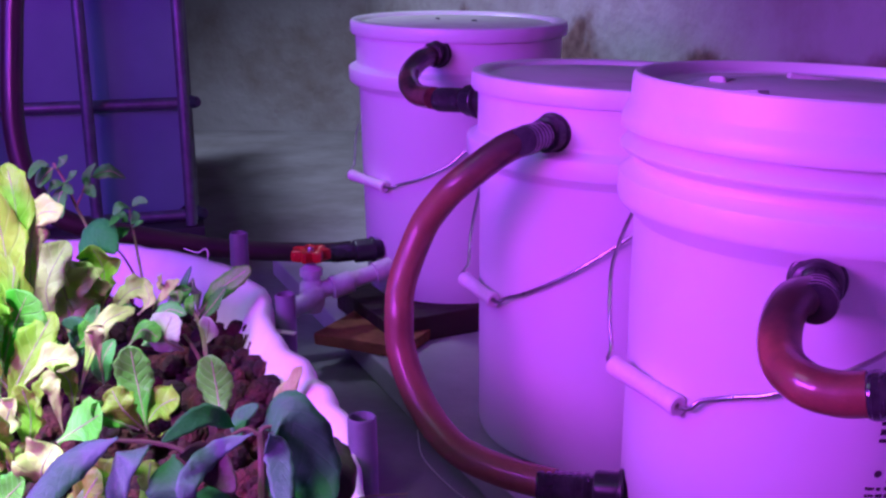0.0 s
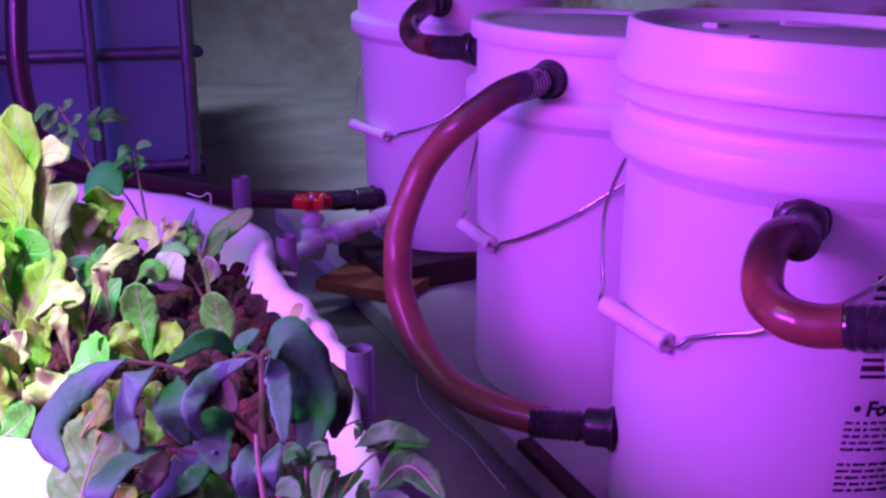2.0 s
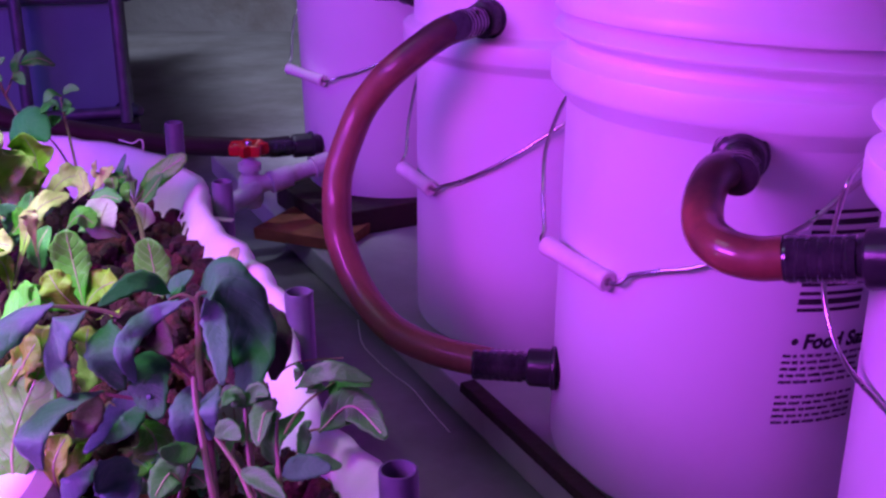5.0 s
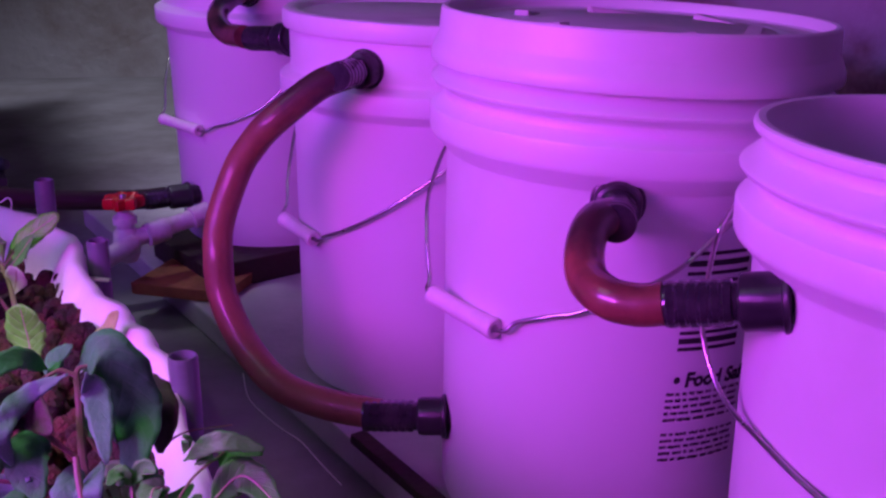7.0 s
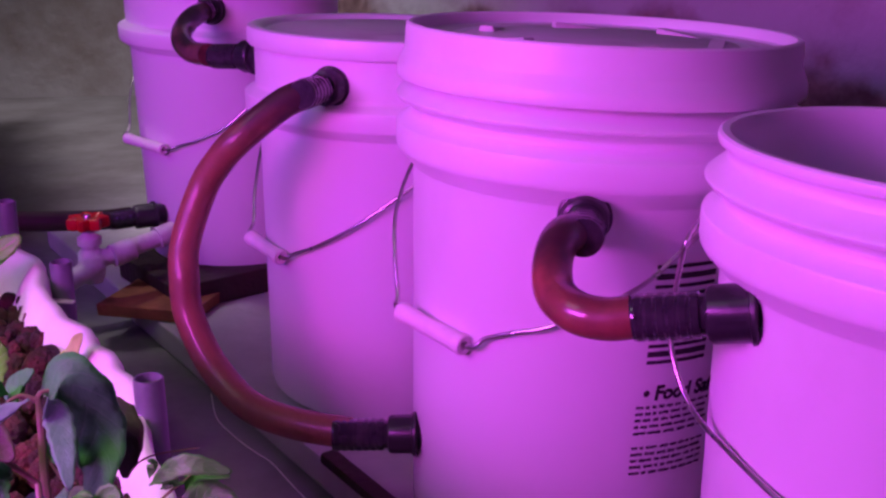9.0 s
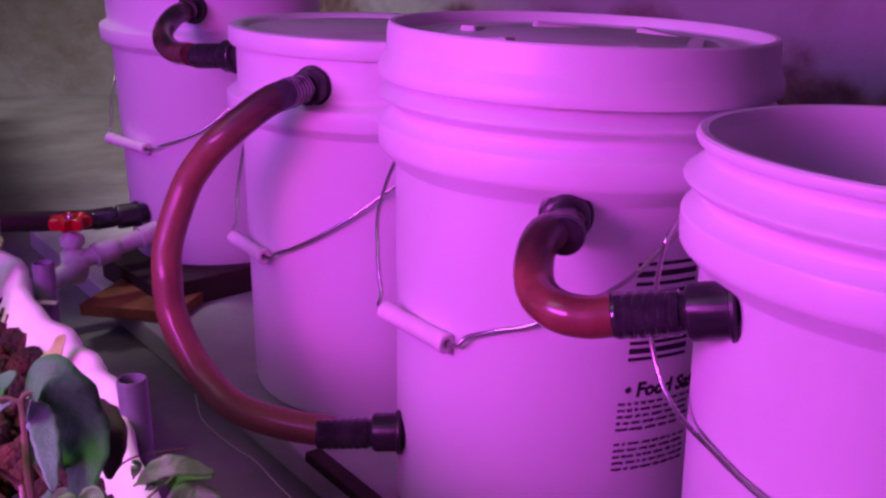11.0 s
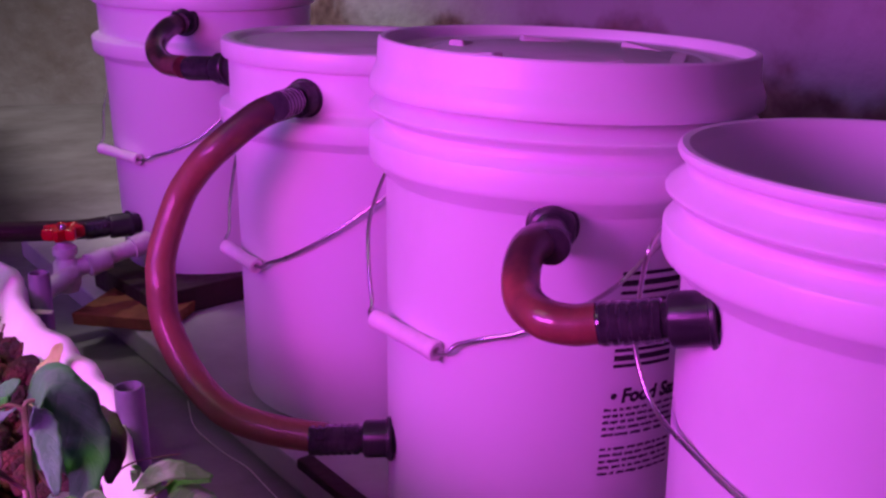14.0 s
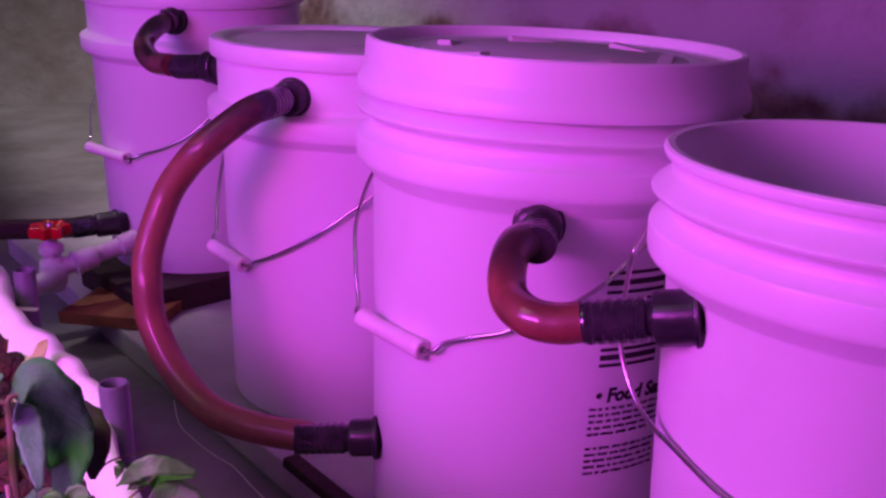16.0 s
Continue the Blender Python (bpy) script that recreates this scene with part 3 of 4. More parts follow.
# ---- drain valve of the far bucket ----
valve = thing("drain_valve", pose(-0.172, 1.345, 0.05), "white plastic drain valve with a red star handle", "valve")
V = lambda x, y, z: Vector((x + 0.172, y - 1.345, z - 0.05))
part("pipe", tube([V(-0.070, 1.392, 0.078), V(-0.174, 1.343, 0.056)], 0.0115, 20), PVC_WHITE, valve)
part("collar", tube([V(-0.072, 1.391, 0.0775), V(-0.094, 1.379, 0.073)], 0.0145, 20), PVC_WHITE, valve)
part("collar", tube([V(-0.125, 1.363, 0.066), V(-0.150, 1.349, 0.061)], 0.0150, 20), PVC_WHITE, valve)
part("body", lathe([(0.0, -0.026), (0.012, -0.026), (0.0165, -0.016), (0.0175, 0.0), (0.0160, 0.014), (0.0115, 0.019), (0.0115, 0.024), (0.0155, 0.025), (0.0155, 0.034), (0.0125, 0.036), (0.007, 0.040), (0.007, 0.050), (0, 0.050)], 24,
                   m=pose(-0.004, 0.004, 0.004)), PVC_WHITE, valve)
part("outlet", tube([V(-0.165, 1.340, 0.056), V(-0.205, 1.310, 0.040)], 0.0125, 20), PVC_WHITE, valve)
bm = bmesh.new()
seg = 48
rows = []
for r0, z in ((0.004, 0.059), (0.55, 0.060), (0.90, 0.066), (1.0, 0.065), (1.04, 0.059), (1.0, 0.052), (0.80, 0.050), (0.004, 0.051)):
    ring = []
    for i in range(seg):
        a = 2 * math.pi * i / seg
        r = r0 if r0 < 0.1 else r0 * (0.0222 + 0.0042 * math.cos(7 * a))
        ring.append(bm.verts.new((r * math.cos(a) - 0.004, r * math.sin(a) + 0.004, z)))
    rows.append(ring)
for a, b in zip(rows, rows[1:]):
    for i in range(seg):
        bm.faces.new((a[i], a[(i + 1) % seg], b[(i + 1) % seg], b[i]))
wheel = part("handwheel", bm, RED, valve, "red plastic star handle")
part("screw", lathe([(0.0, 0.068), (0.0035, 0.068), (0.0045, 0.066), (0.0045, 0.060), (0, 0.060)], 12, m=pose(-0.004, 0.004, 0)), WIRE, wheel)

# boards under the far bucket and a dark strip along the slab's edge
def plank(name, a, b, width, thick, z, mat, label):
    a, b = Vector((*a, 0)), Vector((*b, 0))
    d = b - a
    bm = bmesh.new()
    box(bm, (d.length, width, thick), Matrix.Rotation(math.atan2(d.y, d.x), 4, "Z"), 0.002)
    for v in bm.verts:
        v.co += Vector((noise.noise(v.co * 30), noise.noise(v.co * 30 + Vector((5, 0, 0))), 0)) * 0.003
    ob = finish(name, bm, mat, smooth=False)
    ob.location = (a + b) / 2 + Vector((0, 0, z + thick / 2))
    return tagged(ob, label, "board")


plank("board", (-0.115, 1.40), (0.16, 1.54), 0.19, 0.0345, SLAB_Z + 0.0003, DARK_WOOD, "dark worn board under the far bucket")
plank("board", (-0.06, 1.60), (0.16, 1.70), 0.11, 0.0345, SLAB_Z + 0.0003, DARK_WOOD, "dark worn board end behind the far bucket")
plank("board", (-0.150, 1.375), (-0.030, 1.318), 0.105, 0.016, SLAB_Z + 0.0003, BOARD, "rusty orange-brown board offcut")
# thin dark line at the slab's edge, in the boards' dark colour
plank("dark_strip", (0.078, 0.884), (0.205, 0.580), 0.016, 0.010, SLAB_Z + 0.0003, DARK_WOOD, "thin dark strip along the slab edge")

# ---- caged tank ----
IB = Vector((-0.385, 1.655, 0.0))
U = Vector((-0.962, -0.272, 0.0))          # along its front
W = Vector((-0.272, 0.962, 0.0))           # away from the front
tank = thing("caged_tank", Matrix.Translation(IB), "white plastic bulk tank in a tubular steel cage", "tank")


def rounded(off, z, w=1.0, dpt=1.0, r=0.045, n=6):
    pts = []
    for cx, cy, a0 in ((r, r, 180), (r, dpt - r, 90), (w - r, dpt - r, 0), (w - r, r, -90)):
        for i in range(n + 1):
            a = radians(a0 - 90 * i / n)
            pts.append(U * (cx + (r + off) * math.cos(a)) + W * (cy + (r + off) * math.sin(a)) + Vector((0, 0, z)))
    return pts


bm = bmesh.new()
loops = [[bm.verts.new(p) for p in rounded(o, z, r=0.07)] for o, z in ((-0.04, 0.085), (-0.022, 0.10), (-0.018, 0.3), (-0.022, 0.65), (-0.03, 1.0), (-0.06, 1.03))]
for a, b in zip(loops, loops[1:]):
    for i in range(len(a)):
        bm.faces.new((a[i], a[(i + 1) % len(a)], b[(i + 1) % len(a)], b[i]))
bm.faces.new(loops[-1])
bm.faces.new(loops[0][::-1])
part("container", bm, TANK, tank, "cloudy bluish plastic container")
for z in (0.083, 0.268, 0.46, 0.66, 0.86, 1.02):
    p = rounded(0.0, z, r=0.05)
    p.append(p[0].copy())
    part("horizontal_bar", tube(p, 0.0095, 10), CAGE, tank)
for s in [0.020] + [0.165 + 0.155 * i for i in range(6)]:
    p = [U * s + W * (0.010) + Vector((0, 0, z)) for z in (0.075, 0.255, 0.268, 0.281, 0.445, 0.46, 0.475, 1.03)]
    part("vertical_bar", tube(p, 0.0095, 10), CAGE, tank)
for s in [0.16 + 0.16 * i for i in range(6)]:
    p = [U * 0.010 + W * s + Vector((0, 0, z)) for z in (0.075, 1.03)]
    part("vertical_bar", tube(p, 0.0095, 10), CAGE, tank)
bm = bmesh.new()
for dz, hh in ((0.062, 0.022),):
    box(bm, (1.0, 1.0, hh), Matrix.Translation(U * 0.5 + W * 0.5 + Vector((0, 0, dz))) @ Matrix.Rotation(math.atan2(U.y, U.x), 4, "Z"), 0.004)
for s in (0.08, 0.5, 0.92):
    for k in (0.08, 0.5, 0.92):
        box(bm, (0.13, 0.13, 0.086), Matrix.Translation(U * s + W * k + Vector((0, 0, 0.008))) @ Matrix.Rotation(math.atan2(U.y, U.x), 4, "Z"), 0.004)
part("pallet", bm, PALLET, tank, "black pallet base")

# ---- grow bed ----
RIM = [(-1.15, 0.95), (-0.85, 1.10), (-0.60, 1.135), (-0.45, 1.135), (-0.348, 1.125), (-0.262, 1.066), (-0.200, 0.993), (-0.162, 0.905), (-0.146, 0.845), (-0.112, 0.752), (-0.076, 0.660),
       (-0.056, 0.590), (-0.036, 0.515), (-0.006, 0.430), (0.012, 0.330), (0.010, 0.200), (-0.040, 0.060), (-0.160, -0.060), (-0.400, -0.120), (-0.80, -0.10), (-1.12, 0.05), (-1.22, 0.5)]


def closed(points, steps):
    p = [Vector((*q, 0)) for q in points]
    n = len(p)
    out = []
    for i in range(n):
        a, b, c, e = p[i - 1], p[i], p[(i + 1) % n], p[(i + 2) % n]
        for k in range(steps):
            t = k / steps
            out.append(0.5 * (2 * b + (c - a) * t + (2 * a - 5 * b + 4 * c - e) * t * t + (3 * b - a - 3 * c + e) * t ** 3))
    return out


rim_line = closed(RIM, 16)
bed = thing("grow_bed", pose(-0.5, 0.5, FLOOR_Z), "raised grow bed lined with white plastic sheet", "grow bed")
O = Vector((-0.5, 0.5, FLOOR_Z))
bm = bmesh.new()
SECTION = [(-0.036, 0.095), (-0.028, 0.125), (-0.020, 0.152), (-0.012, 0.172), (-0.004, 0.184), (0.004, 0.185), (0.008, 0.176), (0.010, 0.140), (0.012, 0.05), (0.014, -0.034)]
rings = []
n = len(rim_line)
for i, p in enumerate(rim_line):
    d = (rim_line[(i + 1) % n] - rim_line[i - 1]).normalized()
    out = Vector((-d.y, d.x, 0))
    w1 = noise.noise(p * 9.0) * 0.012 + noise.noise(p * 24.0) * 0.007
    w2 = noise.noise(p * 7.0 + Vector((3, 1, 0))) * 0.011
    rings.append([bm.verts.new(p + out * (o + w1 * (0.4 if z < 0.1 else 1.0) + 0.006 * noise.noise(p * 30 + Vector((0, 0, z * 14)))) + Vector((0, 0, z + w2 * max(0.0, min(1.0, (z - 0.09) / 0.09)))) - O)
                  for o, z in SECTION])
for i in range(n):
    a, b = rings[i], rings[(i + 1) % n]
    for k in range(len(SECTION) - 1):
        bm.faces.new((a[k], a[k + 1], b[k + 1], b[k]))
bmesh.ops.recalc_face_normals(bm, faces=bm.faces[:])
liner = part("liner", bm, LINER, bed, "crinkled white plastic liner folded over the edge", sharp=170)
mod = liner.modifiers.new("thick", "SOLIDIFY")
mod.thickness = 0.002


def inside(x, y, pad=0.03):
    hit = False
    for i in range(n):
        a, b = rim_line[i - 1], rim_line[i]
        if (a.y > y) != (b.y > y) and x < (b.x - a.x) * (y - a.y) / (b.y - a.y) + a.x:
            hit = not hit
    return hit and min((Vector((x, y, 0)) - q).length for q in rim_line[::2]) > pad


bm = bmesh.new()
vs = [bm.verts.new(p + Vector((0, 0, 0.118)) - O) for p in rim_line]
f = bm.faces.new(vs)
if f.normal.z < 0:
    f.normal_flip()
part("soil", bm, SOIL, bed, "dark wet growing medium", smooth=False)

# lava rock filling
def rock_level(x, y):
    """Height of the rock bed: banked up against the liner on the side by the buckets."""
    if x < -0.30 or y > 1.02:
        return 0.134
    near = min((Vector((x, y, 0)) - q).length for q in rim_line[::2])
    bank = max(0.0, min(1.0, 1.25 - near / 0.10))
    return 0.134 + 0.030 * bank * min(1.0, (1.02 - y) / 0.10)


rng = random.Random(3)
base = bmesh.new()
bmesh.ops.create_icosphere(base, subdivisions=2, radius=1.0)
bv = np.array([v.co[:] for v in base.verts])
bf = [tuple(v.index for v in q.verts) for q in base.faces]
base.free()
verts, faces = [], []
count = 0
for k in range(16000):
    x, y = (rng.uniform(-0.55, 0.02) if k % 3 else rng.uniform(-1.15, -0.5)), rng.uniform(0.0 if k % 4 == 0 else 0.2, 1.13)
    if not inside(x, y, 0.012) or (Vector((x, y)) - Vector((-0.262, 0.425))).length < 0.118:
        continue
    s = rng.choice((0.6, 0.8, 1.0, 1.0, 1.3)) * rng.uniform(0.0062, 0.0108)
    sc = np.array([s * rng.uniform(0.8, 1.35), s * rng.uniform(0.75, 1.1), s * rng.uniform(0.65, 1.0)])
    sh = rng.uniform(0, 50)
    bump = np.array([1 + 0.30 * noise.noise(Vector(q) * 1.3 + Vector((sh, 0, 0))) + 0.16 * noise.noise(Vector(q) * 3.1 + Vector((0, sh, 0))) for q in bv])
    q = bv * bump[:, None] * sc
    rot = np.array(Euler((rng.uniform(0, 6), rng.uniform(0, 6), rng.uniform(0, 6))).to_matrix())
    q = q @ rot.T + np.array([x, y, rock_level(x, y) - rng.uniform(0, 0.020) + 0.008 * noise.noise(Vector((x * 8, y * 8, 0)))])
    start = len(verts)
    verts.extend(map(tuple, q))
    faces.extend(tuple(i + start for i in fc) for fc in bf)
    count += 1
    if count > 5200:
        break
me = bpy.data.meshes.new("lava_rock")
me.from_pydata(verts, [], faces)
me.shade_smooth()
me.materials.append(LAVA)
tagged(new("lava_rock", me), "dark reddish porous lava rocks filling the bed", "rocks", kind="stuff")

# pipe stakes round the bed
for i, (x, y, top) in enumerate(((-0.211, 1.038, 0.217), (-0.142, 0.897, 0.195), (-0.050, 0.605, 0.206), (0.012, 0.400, 0.201))):
    ob = finish("pipe_stake", lathe([(0.0076, 0.02), (0.0092, FLOOR_Z), (0.0092, top - 0.001), (0.0088, top), (0.0078, top), (0.0075, top - 0.001), (0.0075, 0.02)], 24), PVC_GREY)
    ob.matrix_world = pose(x, y, 0, 0.8 - i * 0.5, 1.0 - 0.7 * i)
    tagged(ob, "short grey plastic pipe standing at the bed's edge", "pipe", "pipe stakes")

# dark hose end curled inside the liner and a pale twine loop on the far rim
tw = finish("twine", tube(spline([(-0.275, 1.082, 0.188), (-0.256, 1.058, 0.190), (-0.246, 1.050, 0.196), (-0.242, 1.046, 0.193), (-0.243, 1.046, 0.184)], 6), 0.0008, 6), GRIP)
tagged(tw, "thin pale twine loop on the liner's edge", "twine")

st = finish("string", tube(spline([(-0.031, 1.128, -0.0450), (-0.025, 1.064, -0.0450), (-0.008, 1.018, -0.0450), (0.011, 0.980, -0.0450), (0.028, 0.951, -0.0450), (0.045, 0.903, -0.0450), (0.061, 0.861, -0.0450)], 6), 0.0007, 6), GRIP)
tagged(st, "thin pale string lying on the concrete floor", "string")


bm = bmesh.new()
box(bm, (0.030, 0.007, 0.0014), pose(-0.146, 0.884, 0.1640, 0, 4, -12), 0.0004)
tagged(finish("plastic_strip", bm, GRIP, smooth=False), "short white plastic strip caught between liner and pipe", "strip")


# ---- plants ----
def plant(name, base, label, category, group=""):
    return thing(name, Matrix.Translation(base), label, category, group)


def stem_line(ob, pts, r, mat=STEM, name="stem", taper=None):
    return part(name, tube(spline(pts, 6), r, 8, taper=taper), mat, ob)


def blade(ob, mat, pts, width, seed, name="leaf"):
    """A leaf along a bent midrib, cupped and wavy, facing up and outwards."""
    rg = random.Random(seed * 13 + int(width * 9000))
    line = spline(pts, 14 if len(pts) == 3 else 10)
    n = len(line) - 1
    big = width > 0.03
    nv = 10 if big else 6
    face = Vector((rg.uniform(-0.5, 0.2), -0.75, 0.6)).normalized()
    ruffle = {"lettuce_leaf": 0.30, "pale_lettuce_leaf": 0.42}.get(mat.name, 0.05)
    cup = rg.uniform(-0.1, 0.35) if mat.name not in ("tomato_leaf", "wilted_lit_leaf") else rg.uniform(-0.35, 0.05)
    ph = rg.uniform(0, 6)
    spoon = mat.name in ("lettuce_leaf", "pale_lettuce_leaf", "young_leaf", "pale_seedling_leaf") and width > 0.0085
    bm = bmesh.new()
    grid, rib_line = [], []
    for i, c in enumerate(line):
        u = i / n
        d = (line[min(i + 1, n)] - line[max(i - 1, 0)]).normalized()
        side = d.cross(face)
        side = side.normalized() if side.length > 0.05 else Vector((1, 0, 0))
        up = side.cross(d).normalized()
        rib_line.append(c + up * 0.0004)
        s = max(0.0, (u - 0.06) / 0.94)
        if spoon:
            grow = min(1.0, s / 0.62)
            w = (0.10 + 0.90 * grow * grow * (3 - 2 * grow)) * (1.0 if s < 0.66 else math.sqrt(max(0.012, 1 - ((s - 0.66) / 0.342) ** 2)))
            w *= width * 0.56
        else:
            w = width * 0.5 * max(0.05, math.sin(math.pi * min(0.985, s ** 0.85 * 0.97 + 0.012)) ** 0.7)
        frill = 1.0 if ruffle > 0.2 else 0.35
        w *= 1 + frill * (0.07 * math.sin(u * 26 + ph) + 0.05 * math.sin(u * 47 + ph * 2))
        row = []
        for k in range(-nv // 2, nv // 2 + 1):
            v = k / (nv / 2)
            lift = cup * w * v * v + 0.10 * w * abs(v)
            lift += ruffle * w * v * v * math.sin(u * 17 + ph + (1.7 if k > 0 else 0.0))
            lift += 0.07 * w * math.sin(u * 38 - abs(v) * 7) * abs(v) * (1.1 - abs(v))
            edge = 1 + (0.05 * math.sin(u * 40 + ph) if abs(v) > 0.9 else 0.0)
            row.append(bm.verts.new(c + side * (v * w * edge) + up * lift))
        grid.append(row)
    uv = bm.loops.layers.uv.new("UVMap")
    for i in range(n):
        for k in range(nv):
            f = bm.faces.new((grid[i][k], grid[i][k + 1], grid[i + 1][k + 1], grid[i + 1][k]))
            for loop, (du, dv) in zip(f.loops, ((0, 0), (1, 0), (1, 1), (0, 1))):
                loop[uv].uv = ((k + du) / nv, (i + dv) / n)
    o = part(name, bm, mat, ob, sharp=120)
    md = o.modifiers.new("thick", "SOLIDIFY")
    md.thickness, md.offset = 0.0007, 0.0
    if width > 0.012 and mat.name not in ("tomato_leaf", "wilted_lit_leaf", "dark_tomato_leaf"):
        rib = tube(rib_line[:-2], max(0.0007, width * 0.03), 6, taper=0.0005)
        part("midrib", rib, STEM_PALE, o)
    return o


# ---- the plants in the bed ----
ob = plant("lettuce", (-0.337, 0.792, 0.130), "tall bright green loose-leaf lettuce", "lettuce", "lettuces")
blade(ob, LETTUCE, [(0.001, 0.000, 0.025), (-0.011, 0.023, 0.101), (-0.020, 0.026, 0.185)], 0.039, 7)
blade(ob, LETTUCE_PALE, [(0.005, 0.005, 0.033), (0.003, 0.029, 0.114), (0.011, 0.033, 0.153), (0.035, 0.025, 0.159)], 0.023, 8)
blade(ob, LETTUCE, [(-0.014, -0.015, 0.001), (0.006, -0.009, 0.043), (0.025, 0.011, 0.080)], 0.026, 9)
blade(ob, ROMAINE, [(-0.020, -0.011, 0.019), (-0.010, 0.008, 0.062), (0.006, 0.012, 0.097)], 0.044, 10)
blade(ob, LETTUCE, [(-0.016, -0.003, 0.036), (-0.021, 0.008, 0.081), (-0.011, 0.004, 0.106)], 0.030, 11)
blade(ob, LETTUCE, [(-0.008, -0.006, 0.017), (-0.028, -0.019, 0.066), (-0.038, -0.008, 0.124)], 0.040, 12)
blade(ob, LETTUCE, [(-0.012, 0.008, 0.062), (-0.005, 0.031, 0.147), (-0.016, 0.051, 0.194)], 0.028, 13)
blade(ob, ROMAINE, [(-0.016, -0.013, 0.010), (-0.021, -0.007, 0.043), (-0.020, -0.014, 0.074)], 0.030, 14)
ob = plant("lettuce", (-0.329, 0.897, 0.130), "pale yellow lettuce with ruffled leaves", "lettuce", "lettuces")
blade(ob, LETTUCE_PALE, [(-0.005, -0.003, 0.020), (-0.010, 0.009, 0.060), (-0.019, 0.006, 0.101)], 0.063, 7)
blade(ob, LETTUCE_PALE, [(0.002, 0.001, 0.024), (0.003, 0.013, 0.064), (0.012, 0.011, 0.092)], 0.043, 8)
blade(ob, LETTUCE_PALE, [(-0.018, -0.003, 0.036), (-0.020, -0.010, 0.076), (-0.003, 0.006, 0.113)], 0.028, 9)
blade(ob, LETTUCE, [(0.017, 0.010, 0.038), (0.021, 0.023, 0.078), (0.014, 0.015, 0.107)], 0.036, 10)
blade(ob, TOMATO, [(0.001, 0.019, 0.089), (0.015, 0.028, 0.115), (0.036, 0.016, 0.100)], 0.031, 11)
blade(ob, LETTUCE_PALE, [(0.022, 0.012, 0.037), (0.045, 0.008, 0.064), (0.066, 0.013, 0.070)], 0.019, 12)
blade(ob, LETTUCE_PALE, [(-0.023, -0.009, 0.022), (-0.036, -0.006, 0.054), (-0.054, 0.008, 0.076)], 0.039, 13)
blade(ob, SEEDLING, [(0.014, 0.006, 0.028), (0.030, 0.012, 0.043), (0.049, 0.004, 0.055)], 0.020, 14)
blade(ob, LETTUCE_PALE, [(-0.041, -0.009, 0.044), (-0.016, 0.004, 0.078), (0.002, -0.005, 0.096)], 0.024, 15)
ob = plant("wilted_stalk", (-0.283, 0.754, 0.130), "limp bleached stalks with ruffled tops", "plant")
blade(ob, LETTUCE_PALE, [(-0.000, 0.002, 0.024), (0.008, 0.018, 0.056), (0.019, 0.022, 0.079), (0.037, 0.044, 0.085)], 0.016, 12)
blade(ob, LETTUCE_PALE, [(-0.036, -0.006, 0.041), (-0.020, 0.006, 0.055), (0.004, 0.002, 0.057)], 0.022, 13)
blade(ob, LETTUCE_PALE, [(-0.008, -0.011, 0.000), (-0.010, -0.016, 0.036), (-0.015, -0.011, 0.054)], 0.012, 14)
blade(ob, LETTUCE, [(-0.025, -0.022, -0.009), (-0.026, -0.009, 0.021), (-0.017, -0.008, 0.052)], 0.012, 15)
blade(ob, LETTUCE, [(-0.001, -0.004, 0.012), (-0.005, 0.003, 0.038), (-0.011, -0.009, 0.056)], 0.014, 16)
blade(ob, LETTUCE_PALE, [(0.016, 0.015, 0.043), (0.018, 0.006, 0.075), (0.017, 0.006, 0.084)], 0.012, 17)
ob = plant("lettuce", (-0.281, 0.641, 0.130), "small light green lettuce with spoon-shaped leaves", "lettuce", "lettuces")
blade(ob, LETTUCE, [(0.001, -0.001, 0.020), (0.003, 0.016, 0.051), (0.000, 0.014, 0.079)], 0.023, 7)
blade(ob, LETTUCE_PALE, [(-0.015, -0.006, 0.026), (-0.012, 0.007, 0.050), (-0.002, 0.006, 0.072)], 0.019, 8)
blade(ob, LETTUCE_PALE, [(0.018, -0.001, 0.007), (0.017, -0.010, 0.028), (0.024, -0.001, 0.042)], 0.028, 9)
blade(ob, LETTUCE, [(-0.016, -0.014, 0.009), (-0.020, -0.007, 0.027), (-0.019, -0.008, 0.057)], 0.024, 10)
blade(ob, LETTUCE, [(-0.006, -0.009, 0.011), (-0.013, -0.003, 0.034), (-0.016, -0.010, 0.061)], 0.007, 11)
blade(ob, LETTUCE, [(0.001, -0.008, 0.006), (-0.000, -0.015, 0.039), (-0.006, -0.014, 0.051)], 0.005, 12)
blade(ob, LETTUCE, [(-0.006, -0.006, 0.018), (0.000, 0.005, 0.039), (0.006, 0.022, 0.035)], 0.006, 13)
blade(ob, ROMAINE, [(-0.022, -0.021, -0.000), (-0.008, -0.015, 0.009), (0.009, -0.019, 0.026)], 0.023, 14)
blade(ob, LETTUCE, [(-0.010, -0.004, 0.025), (-0.012, -0.002, 0.046), (-0.011, -0.013, 0.071)], 0.017, 15)
ob = plant("lettuce", (-0.173, 0.425, 0.130), "broad green lettuce leaves beside the white tub", "lettuce", "lettuces")
blade(ob, ROMAINE, [(0.002, 0.000, 0.035), (-0.004, 0.019, 0.065), (0.012, 0.034, 0.105)], 0.038, 7)
blade(ob, LETTUCE, [(0.002, 0.025, 0.075), (-0.001, 0.034, 0.095), (0.010, 0.033, 0.114)], 0.020, 8)
blade(ob, LETTUCE, [(0.019, 0.009, 0.039), (0.019, 0.004, 0.061), (0.024, 0.013, 0.073)], 0.013, 9)
blade(ob, LETTUCE, [(0.012, 0.008, 0.040), (0.022, 0.019, 0.052), (0.035, 0.017, 0.066)], 0.009, 10)
